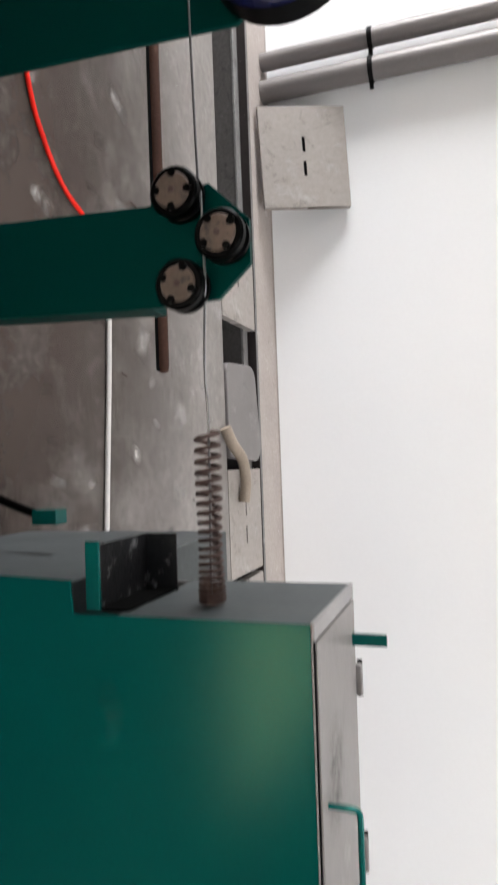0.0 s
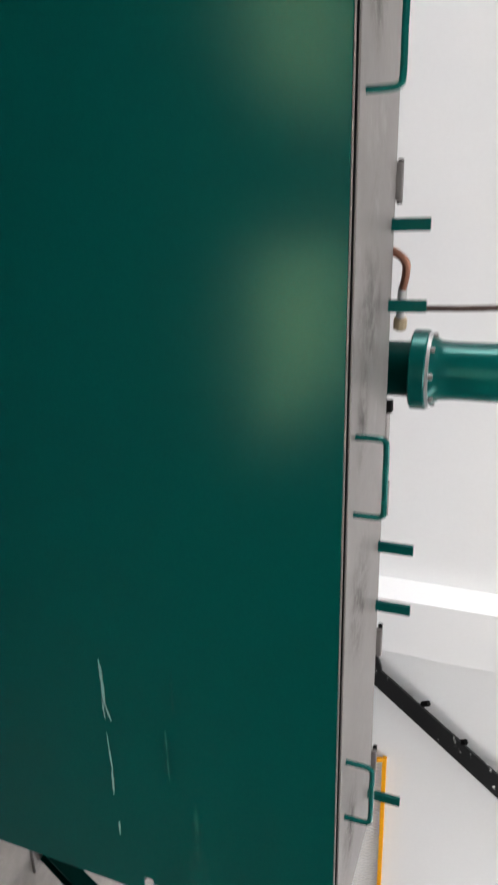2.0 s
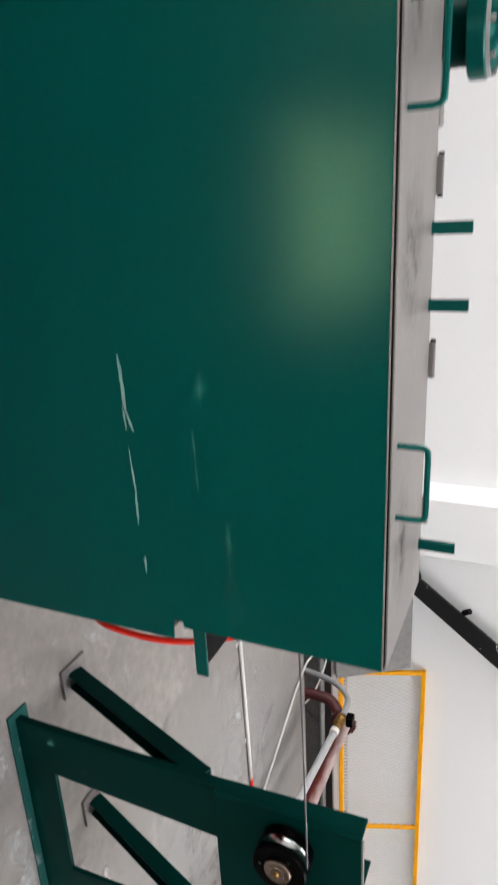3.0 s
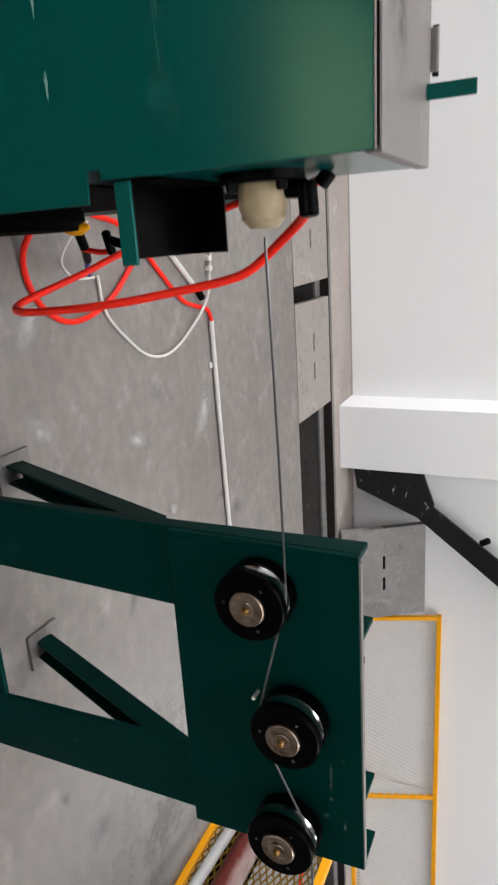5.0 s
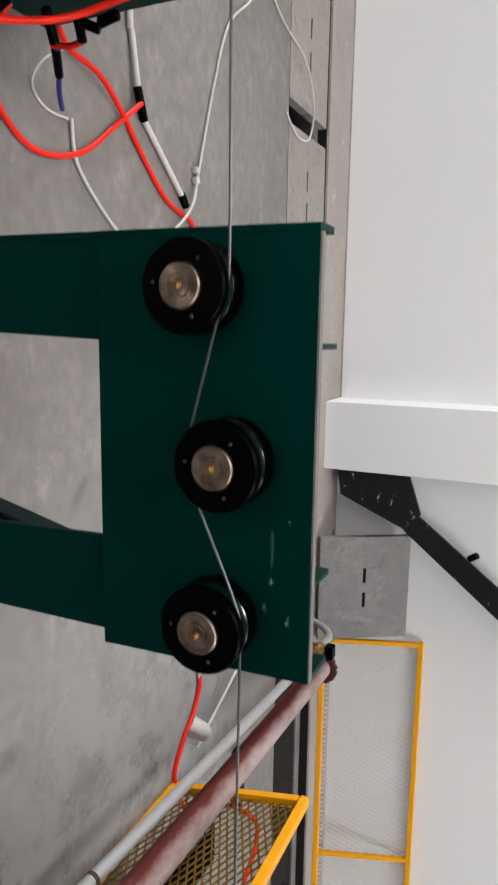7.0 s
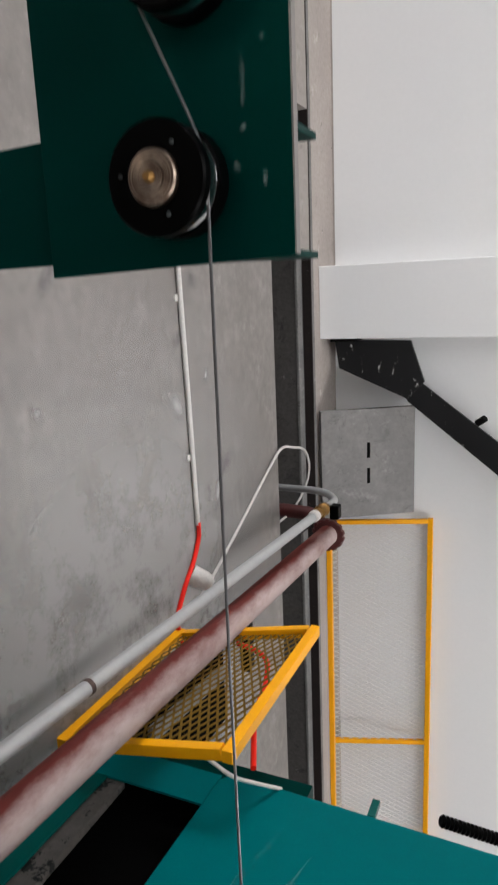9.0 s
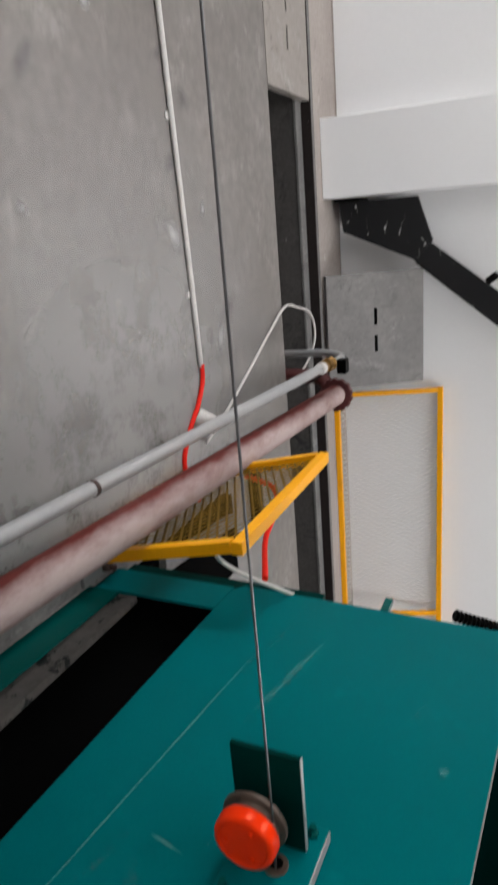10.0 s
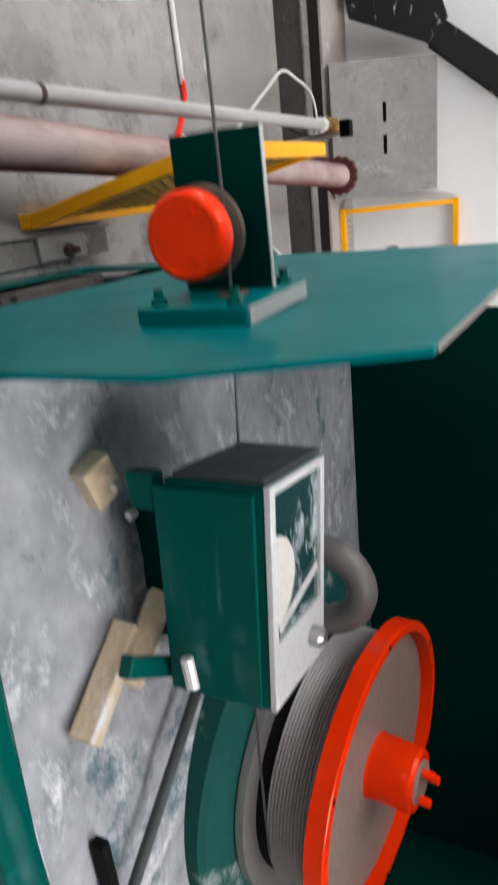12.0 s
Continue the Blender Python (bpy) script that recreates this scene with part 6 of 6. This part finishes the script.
    skewed("clamp_arm", beam((5.445, 1.15, 0.80), (5.355, 0.985, 0.775), 0.03, 0.02), M["green_mid"], b)
    skewed("screw", rod((5.355, 1.035, 0.84), (5.40, 1.03, 0.85), 0.009, 10, edge=0.002), M["aluminium"], b)
    skewed("glass_bar", beam((xb - 0.115, ya + 0.02, zb + 0.0012), (xb - 0.155, yb - 0.02, zb + 0.0012), 0.016, 0.001, bevel=0), M["aluminium"], b)
    skewed("knob", turned((5.372, 1.178, 0.948), (5.372, 1.178, 0.977), [(0, 0.012), (0.3, 0.016), (0.8, 0.016), (1, 0.010)], 16), M["steel"], b)
    solo("traverse_rod", rod((5.53, 1.16, 0.752), (5.72, 0.925, 0.742), 0.009, 12, edge=0.002), M["dark_steel"], "dark traverse rod lying across the powdered bed", "rod")
    solo("steel_bar", box(5.59, 5.68, 0.914, 0.930, 0.715, 0.738, 0.003), M["soot"], "short dark steel bar lying in the powder", "steel bar")


traverse_box()


def reel():
    n = Vector((0.015, -0.122, 1.0)).normalized()
    c = Vector((5.905, 1.45, 0.939))
    r = thing("wire_reel", (5.905, 1.45, 0.71), "take-up reel with an orange-red flange, wound with bright steel wire", "wire reel")
    low = c - n * 0.122
    part("lower_flange", turned(low - n * 0.02, low, [(0, 0.285), (0.2, 0.29), (1, 0.29)], 64), M["flange_steel"], r, "grey lower flange")
    part("drum", turned(low - n * 0.108, low - n * 0.0205, [(0, 0.362), (0.12, 0.372), (0.80, 0.372), (0.92, 0.362), (1, 0.32)], 56), M["green_powdered"], r, "green drum below the reel under white powder")
    m, _ = along(low, c)
    turns = 14
    for k in range(turns):
        z = 0.024 + (k + 0.5) / turns * 0.094
        bm2 = bmesh.new()
        seg, prof = 72, ((0.2460, -0.0020), (0.2512, -0.0016), (0.2530, 0.0), (0.2512, 0.0016), (0.2460, 0.0020))
        rings = [[bm2.verts.new((rr * math.cos(2 * math.pi * s / seg), rr * math.sin(2 * math.pi * s / seg), z + dz)) for s in range(seg)] for rr, dz in prof]
        for a, b in zip(rings, rings[1:]):
            for s in range(seg):
                bm2.faces.new((a[s], a[(s + 1) % seg], b[(s + 1) % seg], b[s]))
        bm2.transform(m)
        part("wire_turn", bm2, M["wire_turns"], r)
    part("barrel", turned(low, c, [(0, 0.2465), (1, 0.2465)], 64), M["soot"], r)
    part("flange", turned(c - n * 0.004, c + n * 0.034, [(0, 0.288), (0.05, 0.2925), (0.95, 0.2925), (1, 0.290), (1.0, 0.272), (0.25, 0.268), (0.22, 0.06)], 72), M["orange"], r, "orange-red flange rim")
    part("disc", turned(c + n * 0.006, c + n * 0.0075, [(0, 0.267), (1, 0.267)], 64), M["dusty_disc"], r, "dusty pinkish-grey disc")
    hub = part("hub", turned(c + n * 0.0075, c + n * 0.098, [(0, 0.066), (0.06, 0.064), (0.92, 0.062), (1, 0.057)], 40), M["orange"], r, "orange-red hub")
    part("hub_cap", turned(c + n * 0.098, c + n * 0.105, [(0, 0.042), (0.6, 0.041), (1, 0.036)], 32), M["dusty_disc"], hub)
    side = n.orthogonal().normalized()
    for k in range(3):
        d = Matrix.Rotation(2 * math.pi * k / 3 + 0.4, 3, n) @ side
        part("bolt", rod(c + n * 0.103 + d * 0.03, c + n * 0.128 + d * 0.03, 0.009, 10, edge=0.002), M["orange"], hub)
    for k in range(6):
        d = Matrix.Rotation(2 * math.pi * k / 6 + 0.2, 3, n) @ side
        # small black discs painted for the shade in the flange holes
        part("hole", rod(c + n * 0.0345 + d * 0.281, c + n * 0.0348 + d * 0.281, 0.006, 12), M["dark"], r)
    part("turntable", turned((5.905, 1.45, 0.7105), (5.905, 1.45, 0.735), [(0, 0.33), (0.7, 0.33), (1, 0.31)], 56), M["green_powdered"], r, "green turntable below the reel")

    solo("hose", tube([(5.50 + 0.075 * math.cos(radians(a)), 1.45, 0.86 + 0.075 * math.sin(radians(a))) for a in range(-20, 201, 20)], 0.028, 12), M["lid"], "grey curved hose arching behind the traverse box", "hose")


reel()


def bed_clutter():
    for k, (a, b, w, h) in enumerate((((5.425, 0.930, 0.735), (5.335, 1.052, 0.735), 0.036, 0.034), ((5.40, 1.012, 0.748), (5.325, 1.118, 0.748), 0.030, 0.036), ((5.095, 1.043, 0.728), (5.15, 1.063, 0.728), 0.048, 0.03))):
        solo("wood_offcut", beam(a, b, w, h, bevel=0.003, roll=(12, 40, 8)[k]), M["wood"], "pale pine offcut lying in the powder on the bed", "wood offcut", "wood offcuts")
    # heaps of powder
    bm = bmesh.new()
    bmesh.ops.create_grid(bm, x_segments=120, y_segments=84, size=0.5)
    for v in bm.verts:
        px, py = 5.66 + v.co.x * 1.34, 1.494 + v.co.y * 1.29
        edge = min(1, (0.5 - abs(v.co.x)) * 8, (0.5 - abs(v.co.y)) * 8, max(0, (math.hypot(px - 5.905, py - 1.45) - 0.385) * 9))
        hgt = noise.fractal(Vector((px * 7, py * 7, 0.3)), 0.9, 2.1, 6) * 0.008 + noise.noise(Vector((px * 2.6, py * 2.6, 4.1))) * 0.012
        v.co = Vector((px, py, 0.7106 + max(0.0006, hgt + 0.005) * max(edge, 0)))
    bmesh.ops.delete(bm, geom=[v for v in bm.verts if v.co.y > 1.93 and v.co.x < 5.17], context="VERTS")
    solo("powder_heap", bm, M["powder"], "grey-white drawing powder spilled over the bed", "powder", kind="stuff")


bed_clutter()


def corrugated_hose():
    a, b = Vector((5.02, 2.10, 1.02)), Vector((5.35, 2.42, 1.75))
    n = 72
    prof = [((k + (0.0 if j == 0 else 0.5)) / n, 0.014 if j == 0 else 0.018) for k in range(n) for j in (0, 1)]
    solo("corrugated_hose", turned(a, b, prof, 14), M["black"], "black corrugated cable hose rising behind the partition plate", "corrugated hose")


corrugated_hose()


# ---- the wire ----
def wire():
    r = 0.0021
    solo("wire", tube([(-2.1, 1.13, 0.862), (-0.9, 1.132, 0.862), (-0.1, 1.15, 0.866), (-0.006, 1.086, 0.897), (0.064, 1.086, 0.898), (0.128, 1.086, 0.899), (0.24, 1.15, 0.868), (0.335, 1.162, 0.866), (0.60, 1.165, 0.86)], r, 8, 4), M["wire"], "thin steel wire running into the enclosure", "wire")
    solo("wire", tube([(2.44, 1.20, 0.846), (2.70, 1.20, 0.849), (2.96, 1.2, 0.850), (3.013, 1.2, 0.8465), (3.055, 1.199, 0.834), (3.195, 1.196, 0.798), (3.25, 1.196, 0.787), (3.30, 1.196, 0.803), (3.433, 1.188, 0.867), (3.481, 1.186, 0.880), (3.54, 1.187, 0.8785), (4.1, 1.18, 0.879), (4.80, 1.164, 0.888), (4.842, 1.163, 0.891), (4.89, 1.163, 0.888), (5.11, 1.15, 0.880)], r, 8, 6), M["wire"], "bright drawn steel wire over the pulleys", "wire")
    solo("wire", tube([(5.44, 1.13, 0.872), (5.67, 1.160, 0.848), (5.905, 1.1965, 0.824)], r, 8, 4), M["wire"], "bright drawn steel wire running onto the reel", "wire")


wire()
